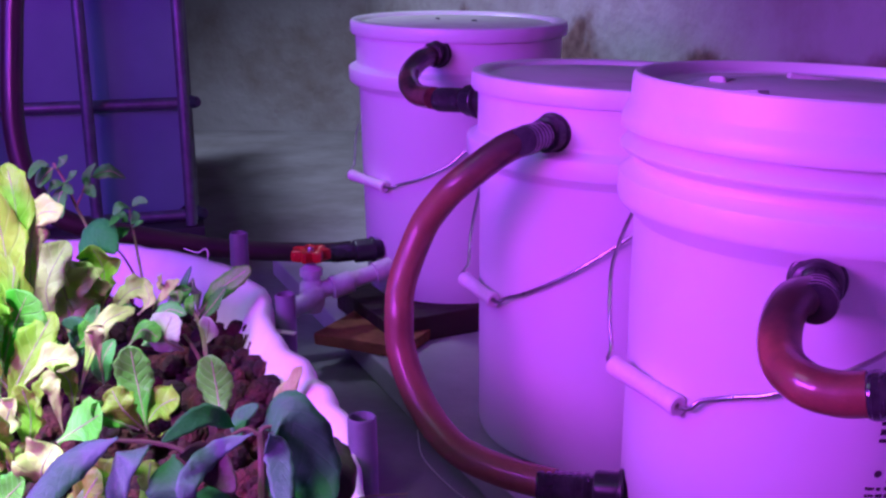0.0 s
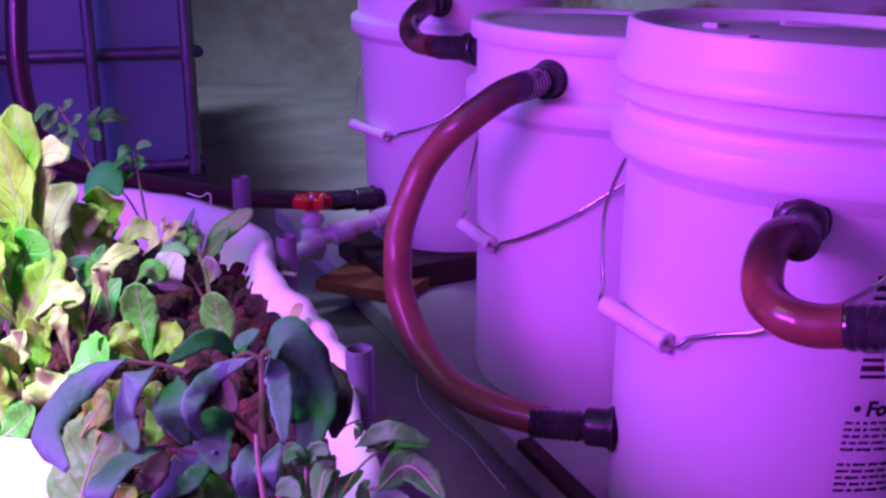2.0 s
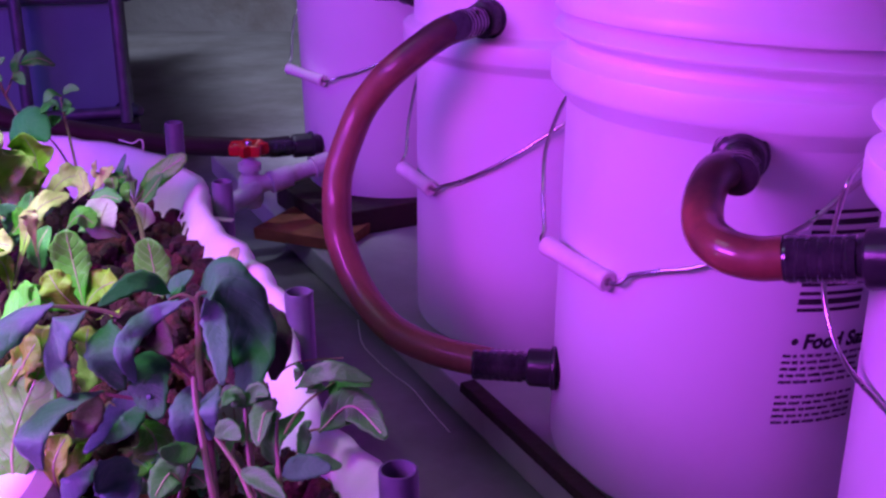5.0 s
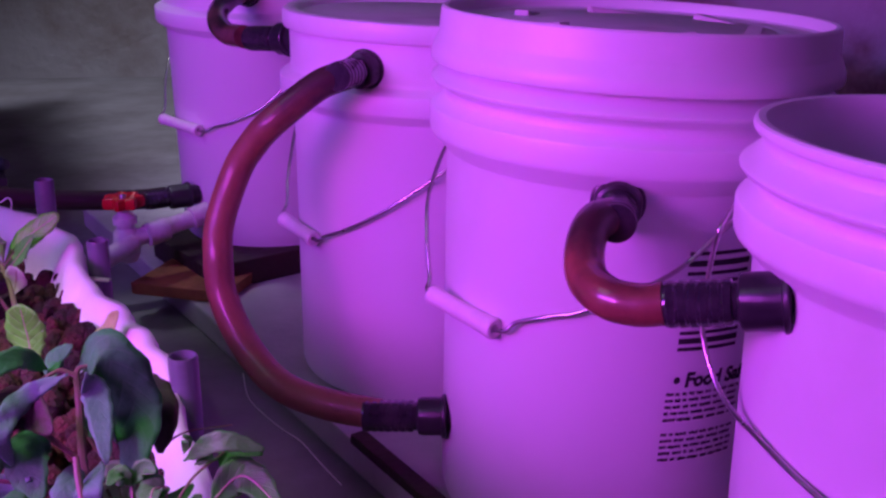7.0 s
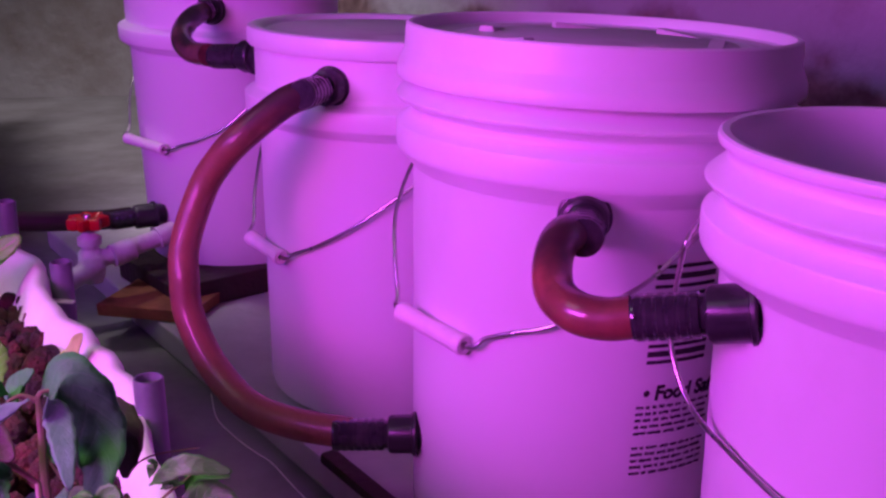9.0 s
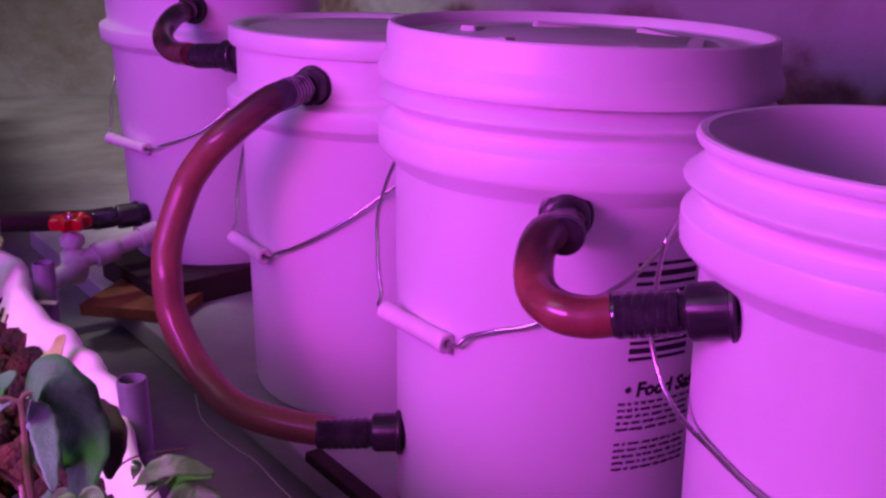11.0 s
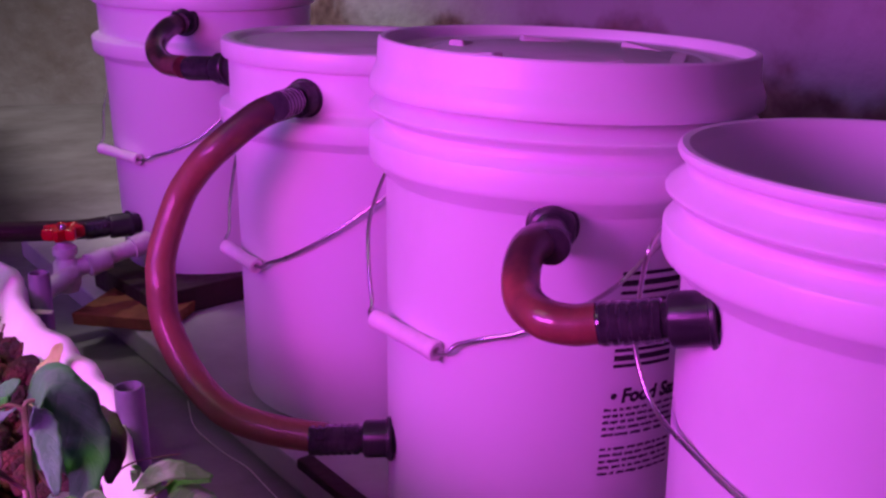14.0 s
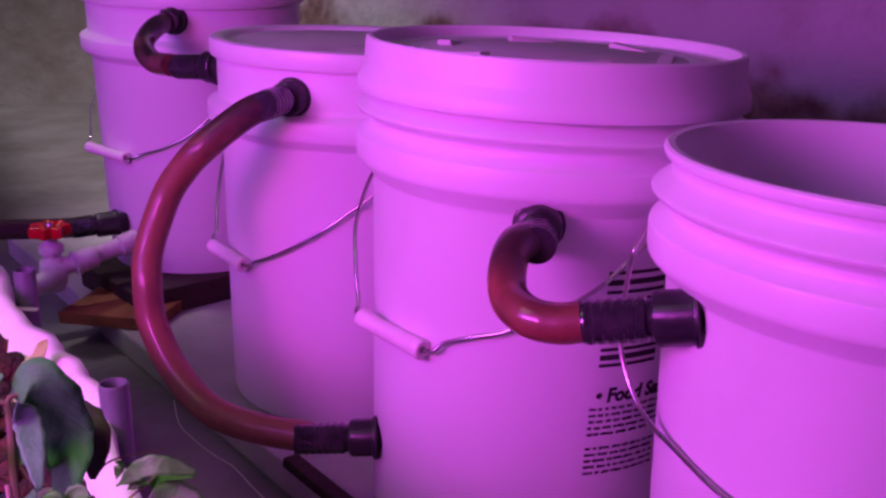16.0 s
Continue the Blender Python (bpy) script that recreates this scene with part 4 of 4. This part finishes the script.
blade(ob, LETTUCE, [(-0.006, 0.030, 0.091), (0.003, 0.037, 0.103), (0.020, 0.032, 0.116)], 0.020, 11)
blade(ob, LETTUCE, [(0.033, 0.042, 0.088), (0.033, 0.031, 0.109), (0.034, 0.034, 0.120)], 0.013, 12)
blade(ob, LETTUCE_PALE, [(0.025, 0.036, 0.081), (0.029, 0.039, 0.089), (0.030, 0.058, 0.096)], 0.012, 13)
blade(ob, LETTUCE_PALE, [(0.021, 0.024, 0.062), (0.035, 0.027, 0.067), (0.047, 0.020, 0.083)], 0.015, 14)
ob = plant("sprout", (-0.300, 0.810, 0.130), "small rounded seedling leaves among the rocks", "seedling", "sprouts")
blade(ob, SEEDLING, [(0.000, 0.000, 0.033), (-0.009, 0.003, 0.045), (-0.013, -0.006, 0.058)], 0.025, 6)
blade(ob, WILTED_LIT, [(0.000, 0.000, 0.033), (0.000, 0.009, 0.060), (-0.008, -0.004, 0.070)], 0.017, 7)
blade(ob, SEEDLING, [(0.020, 0.000, 0.015), (0.024, -0.008, 0.039), (0.032, 0.000, 0.054)], 0.019, 8)
blade(ob, SEEDLING, [(0.004, 0.009, 0.055), (0.012, 0.014, 0.064), (0.019, 0.009, 0.080)], 0.018, 9)
blade(ob, ROMAINE, [(-0.004, 0.002, 0.043), (0.005, 0.006, 0.052), (0.014, -0.001, 0.069)], 0.017, 10)
ob = plant("sprout", (-0.200, 0.827, 0.130), "seedling with rounded pale leaves on thin stalks", "seedling", "sprouts")
stem_line(ob, [(0.000, -0.002, 0.023), (-0.010, 0.002, 0.041), (-0.017, 0.004, 0.051)], 0.0017, STEM, taper=0.0012)
stem_line(ob, [(0.002, 0.000, 0.027), (-0.002, 0.007, 0.050), (-0.009, 0.012, 0.069)], 0.0022, STEM, taper=0.0016)
blade(ob, SEEDLING_PALE, [(-0.017, -0.001, 0.038), (-0.027, -0.015, 0.054), (-0.021, -0.007, 0.073)], 0.030, 8)
blade(ob, SEEDLING, [(-0.039, 0.001, 0.061), (-0.029, 0.007, 0.071), (-0.012, -0.002, 0.070)], 0.015, 9)
blade(ob, SEEDLING_PALE, [(-0.001, 0.004, 0.038), (0.003, 0.007, 0.051), (0.007, -0.002, 0.067)], 0.017, 10)
blade(ob, ROMAINE, [(-0.059, -0.010, 0.046), (-0.043, -0.019, 0.063), (-0.030, -0.020, 0.055)], 0.015, 11)
blade(ob, ROMAINE, [(-0.010, 0.010, 0.065), (-0.012, 0.010, 0.075), (-0.013, 0.026, 0.078)], 0.008, 12)
blade(ob, SEEDLING, [(-0.049, -0.007, 0.045), (-0.034, -0.004, 0.054), (-0.035, -0.017, 0.068)], 0.022, 13)
ob = plant("sprout", (-0.224, 0.889, 0.130), "cluster of young leaves leaning towards the liner", "seedling", "sprouts")
blade(ob, ROMAINE, [(0.002, 0.002, 0.042), (0.020, 0.015, 0.064), (0.052, 0.017, 0.087)], 0.018, 6)
blade(ob, WILTED_LIT, [(-0.004, 0.003, 0.050), (-0.007, 0.008, 0.070), (0.002, 0.003, 0.092)], 0.011, 7)
blade(ob, SEEDLING, [(-0.022, -0.001, 0.052), (-0.006, -0.009, 0.071), (0.003, -0.005, 0.074)], 0.014, 8)
blade(ob, SEEDLING_PALE, [(0.005, 0.004, 0.046), (0.004, 0.010, 0.067), (0.003, -0.000, 0.078)], 0.013, 9)
blade(ob, SEEDLING, [(0.008, 0.004, 0.043), (0.020, 0.008, 0.057), (0.033, 0.001, 0.074)], 0.016, 10)
blade(ob, ROMAINE, [(-0.007, 0.001, 0.048), (-0.007, -0.012, 0.068), (-0.008, -0.012, 0.076)], 0.013, 11)
blade(ob, LETTUCE_PALE, [(-0.045, -0.008, 0.051), (-0.035, -0.004, 0.063), (-0.043, 0.013, 0.075)], 0.013, 12)
blade(ob, LETTUCE_PALE, [(-0.023, 0.003, 0.069), (-0.025, 0.001, 0.077), (-0.020, -0.011, 0.090)], 0.008, 13)
blade(ob, LETTUCE_PALE, [(-0.033, -0.003, 0.055), (-0.020, -0.002, 0.070), (-0.005, -0.013, 0.084)], 0.012, 14)
ob = plant("sprout", (-0.223, 0.727, 0.130), "upright young green leaf with pale veins", "seedling", "sprouts")
blade(ob, ROMAINE, [(0.001, -0.001, 0.012), (-0.007, 0.012, 0.043), (-0.010, 0.011, 0.075)], 0.026, 6)
blade(ob, LETTUCE, [(-0.001, -0.000, 0.014), (0.009, 0.008, 0.027), (0.026, 0.003, 0.037)], 0.024, 7)
blade(ob, LETTUCE, [(0.000, -0.001, 0.012), (-0.011, -0.013, 0.034), (-0.020, -0.010, 0.050)], 0.021, 8)
blade(ob, ROMAINE, [(-0.004, -0.002, 0.013), (-0.024, -0.004, 0.023), (-0.034, -0.015, 0.039)], 0.014, 9)
blade(ob, ROMAINE, [(-0.059, -0.021, 0.012), (-0.043, -0.013, 0.021), (-0.025, -0.018, 0.034)], 0.032, 10)
blade(ob, LETTUCE, [(0.008, -0.001, 0.007), (0.033, -0.009, 0.018), (0.042, -0.012, 0.012)], 0.006, 11)
ob = plant("sprout", (-0.164, 0.720, 0.130), "upright oval young leaf with pale veins", "seedling", "sprouts")
blade(ob, ROMAINE, [(0.000, 0.000, 0.015), (-0.005, 0.012, 0.040), (-0.008, 0.011, 0.070)], 0.027, 6)
blade(ob, ROMAINE, [(0.003, -0.001, 0.010), (0.020, 0.004, 0.015), (0.031, -0.008, 0.013)], 0.007, 7)
ob = plant("sprout", (-0.129, 0.685, 0.130), "narrow pale leaf leaning over the liner", "seedling", "sprouts")
blade(ob, LETTUCE_PALE, [(0.000, 0.000, 0.020), (0.011, 0.013, 0.042), (0.028, 0.016, 0.072)], 0.012, 6)
ob = plant("tomato_plant", (-0.079, 0.418, 0.130), "wilting tomato plant with drooping dark leaves", "tomato plant")
stem_line(ob, [(0.001, -0.001, 0.037), (-0.003, 0.018, 0.069), (-0.007, 0.030, 0.094), (-0.008, 0.042, 0.119), (-0.009, 0.047, 0.131)], 0.0024, STEM_RED, taper=0.0017)
stem_line(ob, [(-0.007, 0.030, 0.093), (-0.024, 0.034, 0.108), (-0.040, 0.037, 0.124), (-0.056, 0.036, 0.131), (-0.077, 0.031, 0.135)], 0.0014, STEM_RED, taper=0.0010)
stem_line(ob, [(-0.009, 0.046, 0.130), (-0.016, 0.046, 0.133), (-0.022, 0.044, 0.131)], 0.0013, STEM_RED, taper=0.0009)
stem_line(ob, [(-0.004, 0.020, 0.074), (-0.021, 0.023, 0.085), (-0.032, 0.024, 0.091)], 0.0013, STEM_RED, taper=0.0009)
stem_line(ob, [(-0.005, 0.023, 0.079), (-0.026, 0.023, 0.087), (-0.050, 0.020, 0.094)], 0.0013, STEM_RED, taper=0.0009)
stem_line(ob, [(-0.009, 0.047, 0.131), (-0.007, 0.048, 0.133), (-0.003, 0.049, 0.133)], 0.0013, STEM_RED, taper=0.0009)
stem_line(ob, [(-0.004, 0.019, 0.072), (-0.010, 0.027, 0.089), (-0.010, 0.030, 0.095)], 0.0011, STEM_RED, taper=0.0008)
stem_line(ob, [(-0.008, 0.038, 0.109), (0.000, 0.033, 0.096), (0.006, 0.032, 0.093)], 0.0011, STEM_RED, taper=0.0008)
blade(ob, WILTED_LIT, [(-0.071, 0.029, 0.137), (-0.093, 0.026, 0.125), (-0.100, -0.004, 0.117), (-0.083, -0.026, 0.108)], 0.018, 20)
blade(ob, WILTED_LIT, [(-0.059, 0.039, 0.129), (-0.066, 0.023, 0.128), (-0.073, 0.029, 0.107), (-0.064, 0.013, 0.097)], 0.017, 21)
blade(ob, TOMATO, [(-0.023, 0.057, 0.129), (-0.033, 0.040, 0.143), (-0.047, 0.016, 0.141)], 0.011, 22)
blade(ob, WILTED_LIT, [(-0.011, 0.039, 0.134), (-0.031, 0.039, 0.124), (-0.037, 0.014, 0.120), (-0.034, 0.015, 0.102)], 0.011, 23)
blade(ob, TOMATO, [(-0.048, 0.036, 0.125), (-0.047, 0.018, 0.115), (-0.044, 0.026, 0.093)], 0.019, 24)
blade(ob, TOMATO, [(-0.010, 0.055, 0.129), (0.005, 0.044, 0.140), (0.017, 0.046, 0.108), (0.015, 0.017, 0.087)], 0.028, 25)
blade(ob, WILTED_LIT, [(-0.003, 0.037, 0.135), (0.001, 0.036, 0.122), (0.008, 0.003, 0.106)], 0.013, 26)
blade(ob, TOMATO, [(-0.018, 0.040, 0.130), (-0.020, 0.059, 0.132), (-0.010, 0.051, 0.143)], 0.011, 27)
blade(ob, WILTED_LIT, [(-0.009, 0.034, 0.093), (-0.012, 0.010, 0.087), (-0.011, 0.010, 0.067)], 0.014, 28)
blade(ob, WILTED_LIT, [(-0.054, 0.031, 0.090), (-0.066, 0.006, 0.095), (-0.072, -0.020, 0.094), (-0.070, -0.019, 0.078)], 0.018, 29)
blade(ob, WILTED_LIT, [(-0.028, 0.017, 0.094), (-0.046, 0.025, 0.082), (-0.057, 0.002, 0.073)], 0.018, 30)
blade(ob, TOMATO, [(-0.033, 0.022, 0.088), (-0.035, 0.001, 0.089), (-0.047, 0.003, 0.078)], 0.010, 31)
blade(ob, WILTED_LIT, [(-0.056, 0.011, 0.064), (-0.057, -0.014, 0.070), (-0.063, -0.019, 0.057)], 0.014, 32)
blade(ob, WILTED_LIT, [(-0.049, -0.005, 0.073), (-0.045, 0.005, 0.056), (-0.035, -0.011, 0.050)], 0.022, 33)
blade(ob, TOMATO, [(-0.028, 0.005, 0.065), (-0.019, 0.018, 0.062), (-0.002, 0.001, 0.064)], 0.010, 34)
blade(ob, TOMATO_DARK, [(-0.054, 0.023, 0.092), (-0.052, -0.004, 0.094), (-0.057, -0.005, 0.086)], 0.013, 35)
blade(ob, TOMATO, [(-0.026, 0.046, 0.105), (-0.031, 0.028, 0.099), (-0.023, 0.009, 0.086)], 0.021, 36)
blade(ob, TOMATO_DARK, [(-0.044, 0.029, 0.128), (-0.032, 0.039, 0.119), (-0.017, 0.020, 0.114)], 0.018, 37)
blade(ob, WILTED_LIT, [(0.001, 0.031, 0.092), (-0.001, 0.004, 0.094), (0.001, 0.001, 0.079)], 0.014, 38)
blade(ob, TOMATO, [(-0.009, 0.044, 0.103), (0.001, 0.035, 0.110), (0.007, 0.046, 0.093)], 0.014, 39)
ob = plant("tomato_plant", (-0.064, 0.449, 0.130), "smaller tomato plant with a dark hanging leaf", "tomato plant")
stem_line(ob, [(0.002, -0.001, 0.026), (-0.003, 0.015, 0.053), (-0.001, 0.023, 0.069)], 0.0014, STEM, taper=0.0010)
stem_line(ob, [(-0.011, -0.001, 0.030), (-0.012, 0.014, 0.054), (-0.018, 0.021, 0.070)], 0.0012, STEM, taper=0.0008)
blade(ob, TOMATO_DARK, [(-0.002, 0.050, 0.115), (0.012, 0.022, 0.108), (0.011, 0.015, 0.086)], 0.018, 14)
stem_line(ob, [(-0.001, 0.023, 0.069), (0.000, 0.039, 0.100), (-0.001, 0.046, 0.117)], 0.0011, STEM_RED, taper=0.0007)
stem_line(ob, [(0.010, 0.031, 0.081), (0.022, 0.035, 0.086), (0.045, 0.037, 0.087)], 0.0006, STEM_RED, taper=0.0004)
blade(ob, TOMATO, [(-0.001, 0.020, 0.063), (0.006, 0.003, 0.081), (0.000, 0.008, 0.082)], 0.011, 17)
blade(ob, SEEDLING_PALE, [(-0.020, 0.028, 0.066), (-0.012, 0.020, 0.074), (-0.011, 0.027, 0.053)], 0.015, 18)
blade(ob, SEEDLING, [(-0.043, -0.016, 0.039), (-0.031, 0.000, 0.042), (-0.020, -0.016, 0.046)], 0.015, 19)
blade(ob, SEEDLING, [(-0.017, 0.002, 0.044), (-0.026, 0.007, 0.048), (-0.030, -0.018, 0.053)], 0.012, 20)
blade(ob, SEEDLING, [(-0.006, 0.006, 0.032), (0.009, 0.000, 0.042), (0.017, 0.010, 0.026)], 0.007, 21)
blade(ob, SEEDLING, [(-0.002, 0.025, 0.047), (-0.009, 0.010, 0.059), (-0.009, -0.010, 0.061)], 0.009, 22)
blade(ob, ROMAINE, [(-0.039, 0.003, 0.060), (-0.051, 0.001, 0.055), (-0.048, -0.025, 0.058)], 0.012, 23)
blade(ob, ROMAINE, [(-0.061, 0.013, 0.071), (-0.046, -0.002, 0.063), (-0.052, 0.001, 0.039)], 0.019, 24)
blade(ob, SEEDLING, [(-0.038, 0.004, 0.030), (-0.044, -0.006, 0.051), (-0.061, 0.001, 0.051)], 0.016, 25)
blade(ob, SEEDLING, [(-0.005, 0.002, 0.057), (0.001, 0.011, 0.063), (0.016, -0.006, 0.078)], 0.013, 26)
blade(ob, SEEDLING, [(-0.032, 0.007, 0.058), (-0.025, 0.016, 0.039), (-0.026, -0.003, 0.031)], 0.015, 27)
blade(ob, SEEDLING, [(-0.007, 0.009, 0.037), (0.001, -0.009, 0.041), (0.012, -0.007, 0.023)], 0.014, 28)
blade(ob, SEEDLING, [(-0.067, 0.003, 0.034), (-0.054, -0.012, 0.050), (-0.038, -0.034, 0.054)], 0.015, 29)
blade(ob, SEEDLING_PALE, [(-0.045, 0.006, 0.068), (-0.042, 0.016, 0.053), (-0.034, 0.008, 0.060)], 0.012, 30)
ob = plant("tomato_seedling", (-0.060, 0.400, 0.130), "crowd of young tomato shoots with pinkish stems", "seedling", "seedlings")
stem_line(ob, [(-0.010, -0.015, 0.045), (-0.013, -0.007, 0.058), (-0.018, 0.006, 0.074), (-0.024, 0.024, 0.094), (-0.026, 0.033, 0.104)], 0.0021, STEM_RED, taper=0.0015)
stem_line(ob, [(0.013, -0.020, 0.048), (0.005, -0.010, 0.060), (-0.003, 0.000, 0.074), (-0.014, 0.010, 0.086)], 0.0016, STEM, taper=0.0011)
stem_line(ob, [(0.004, -0.006, 0.063), (0.001, 0.005, 0.080), (-0.001, 0.017, 0.097)], 0.0012, STEM, taper=0.0008)
stem_line(ob, [(0.016, -0.007, 0.069), (0.014, 0.004, 0.084), (0.014, 0.014, 0.096)], 0.0011, STEM, taper=0.0008)
stem_line(ob, [(-0.031, -0.013, 0.052), (-0.028, -0.001, 0.069), (-0.022, 0.009, 0.081)], 0.0012, STEM, taper=0.0008)
blade(ob, SEEDLING, [(-0.014, 0.009, 0.086), (-0.008, 0.007, 0.091), (-0.001, -0.000, 0.090)], 0.010, 40)
blade(ob, SEEDLING, [(-0.001, 0.016, 0.097), (-0.005, 0.015, 0.103), (-0.009, 0.007, 0.103)], 0.009, 41)
blade(ob, SEEDLING, [(-0.001, 0.016, 0.097), (0.005, 0.016, 0.105), (0.011, 0.010, 0.106)], 0.008, 42)
blade(ob, SEEDLING, [(0.014, 0.013, 0.096), (0.009, 0.009, 0.097), (0.007, -0.005, 0.089)], 0.013, 43)
blade(ob, SEEDLING, [(-0.022, 0.008, 0.082), (-0.029, 0.002, 0.082), (-0.036, -0.005, 0.088)], 0.011, 44)
blade(ob, SEEDLING, [(-0.028, -0.002, 0.070), (-0.033, -0.003, 0.075), (-0.038, -0.016, 0.070)], 0.016, 45)
blade(ob, TOMATO, [(0.016, -0.004, 0.073), (0.026, -0.005, 0.078), (0.039, -0.012, 0.081)], 0.012, 46)
blade(ob, SEEDLING, [(-0.003, -0.000, 0.074), (0.007, -0.006, 0.073), (0.019, -0.016, 0.069)], 0.009, 47)
ob = plant("tomato_seedling", (-0.044, 0.425, 0.130), "small tomato plant leaning over the liner", "seedling", "seedlings")
stem_line(ob, [(-0.003, -0.002, 0.042), (-0.006, 0.010, 0.060), (0.005, 0.021, 0.079), (0.022, 0.028, 0.090)], 0.0009, STEM, taper=0.0006)
stem_line(ob, [(0.005, 0.003, 0.048), (0.005, 0.014, 0.067), (0.019, 0.018, 0.071)], 0.0009, STEM, taper=0.0006)
blade(ob, SEEDLING, [(0.003, 0.026, 0.088), (0.020, 0.016, 0.102), (0.041, 0.014, 0.097)], 0.010, 17)
blade(ob, SEEDLING, [(0.019, 0.025, 0.083), (0.025, 0.028, 0.090), (0.040, 0.017, 0.093)], 0.007, 18)
blade(ob, SEEDLING, [(0.014, 0.016, 0.069), (0.030, 0.021, 0.080), (0.047, 0.001, 0.073)], 0.018, 19)
blade(ob, SEEDLING, [(-0.003, 0.004, 0.050), (0.012, -0.007, 0.065), (0.026, -0.009, 0.065)], 0.010, 20)
blade(ob, SEEDLING, [(-0.007, 0.007, 0.056), (-0.008, 0.012, 0.068), (0.006, 0.031, 0.072)], 0.010, 21)
blade(ob, SEEDLING, [(0.003, 0.027, 0.091), (0.005, 0.027, 0.098), (0.005, 0.013, 0.107)], 0.005, 22)
blade(ob, SEEDLING, [(0.005, 0.009, 0.057), (0.008, 0.011, 0.072), (0.012, -0.002, 0.085)], 0.007, 23)
blade(ob, SEEDLING, [(0.008, 0.025, 0.086), (0.014, 0.023, 0.090), (0.020, 0.033, 0.083)], 0.005, 24)
ob = plant("tomato_seedling", (-0.327, 0.953, 0.130), "small tomato seedling with divided grey-green leaves", "seedling", "seedlings")
stem_line(ob, [(0.006, -0.003, 0.047), (-0.005, 0.008, 0.103), (-0.017, 0.011, 0.132), (-0.023, 0.012, 0.150), (-0.034, 0.012, 0.172)], 0.0017, STEM, taper=0.0012)
stem_line(ob, [(-0.016, 0.010, 0.130), (-0.011, 0.015, 0.142), (-0.007, 0.018, 0.153)], 0.0011, STEM, taper=0.0008)
blade(ob, SEEDLING, [(-0.032, 0.011, 0.166), (-0.022, -0.001, 0.175), (-0.017, 0.002, 0.181)], 0.009, 17)
blade(ob, SEEDLING, [(-0.034, 0.011, 0.168), (-0.042, 0.007, 0.160), (-0.042, -0.008, 0.153)], 0.014, 18)
blade(ob, SEEDLING, [(-0.037, 0.010, 0.171), (-0.046, 0.005, 0.170), (-0.048, -0.013, 0.162)], 0.011, 19)
blade(ob, SEEDLING, [(-0.025, 0.012, 0.153), (-0.014, -0.002, 0.162), (-0.008, -0.002, 0.167)], 0.009, 20)
blade(ob, SEEDLING, [(-0.026, 0.011, 0.153), (-0.033, 0.006, 0.152), (-0.044, 0.016, 0.141)], 0.010, 21)
blade(ob, SEEDLING, [(-0.024, 0.011, 0.150), (-0.029, 0.003, 0.139), (-0.022, -0.014, 0.126)], 0.018, 22)
blade(ob, SEEDLING, [(-0.009, 0.017, 0.149), (-0.003, 0.014, 0.160), (0.009, 0.001, 0.173)], 0.011, 23)
blade(ob, SEEDLING, [(-0.003, 0.020, 0.157), (0.013, 0.022, 0.162), (0.024, 0.036, 0.153)], 0.017, 24)
blade(ob, SEEDLING, [(-0.008, 0.017, 0.150), (-0.002, 0.012, 0.146), (0.008, -0.005, 0.143)], 0.011, 25)
blade(ob, SEEDLING, [(-0.026, 0.012, 0.154), (-0.020, 0.004, 0.149), (-0.009, -0.014, 0.148)], 0.009, 26)
ob = plant("tomato_seedling", (-0.277, 0.935, 0.130), "small tomato seedling with divided grey-green leaves", "seedling", "seedlings")
stem_line(ob, [(-0.000, -0.001, 0.057), (-0.007, 0.008, 0.096), (-0.011, 0.012, 0.122), (-0.012, 0.014, 0.133)], 0.0014, STEM, taper=0.0010)
stem_line(ob, [(-0.003, -0.001, 0.060), (-0.016, 0.002, 0.086), (-0.026, 0.003, 0.099)], 0.0011, STEM, taper=0.0008)
blade(ob, SEEDLING, [(-0.011, 0.014, 0.132), (-0.015, -0.002, 0.138), (-0.021, -0.006, 0.130)], 0.010, 17)
blade(ob, SEEDLING, [(-0.010, 0.015, 0.133), (-0.004, 0.018, 0.138), (0.007, 0.008, 0.139)], 0.009, 18)
blade(ob, SEEDLING, [(-0.013, 0.011, 0.120), (-0.020, 0.008, 0.125), (-0.024, -0.009, 0.121)], 0.011, 19)
blade(ob, SEEDLING, [(-0.010, 0.011, 0.114), (-0.001, -0.004, 0.122), (0.005, -0.004, 0.124)], 0.006, 20)
blade(ob, SEEDLING, [(-0.013, 0.010, 0.115), (-0.019, 0.005, 0.110), (-0.031, 0.014, 0.101)], 0.012, 21)
blade(ob, SEEDLING, [(-0.009, 0.015, 0.130), (-0.006, 0.010, 0.124), (-0.005, -0.007, 0.122)], 0.008, 22)

# white tub among the lettuce
tub = thing("tub", pose(-0.262, 0.425, 0.030), "round white plastic tub in bright light", "tub")
part("body", lathe([(0.070, 0.130), (0.072, 0.150), (0.098, 0.156), (0.106, 0.152), (0.109, 0.140), (0.104, 0.09), (0.098, 0.0), (0.0, 0.0)], 64), PAIL, tub)
part("insert", lathe([(0.0, 0.128), (0.060, 0.128), (0.066, 0.131), (0.069, 0.142), (0.0715, 0.142), (0.0715, 0.120), (0.0, 0.120)], 64), PAIL, tub, "sunken white disc in the tub")
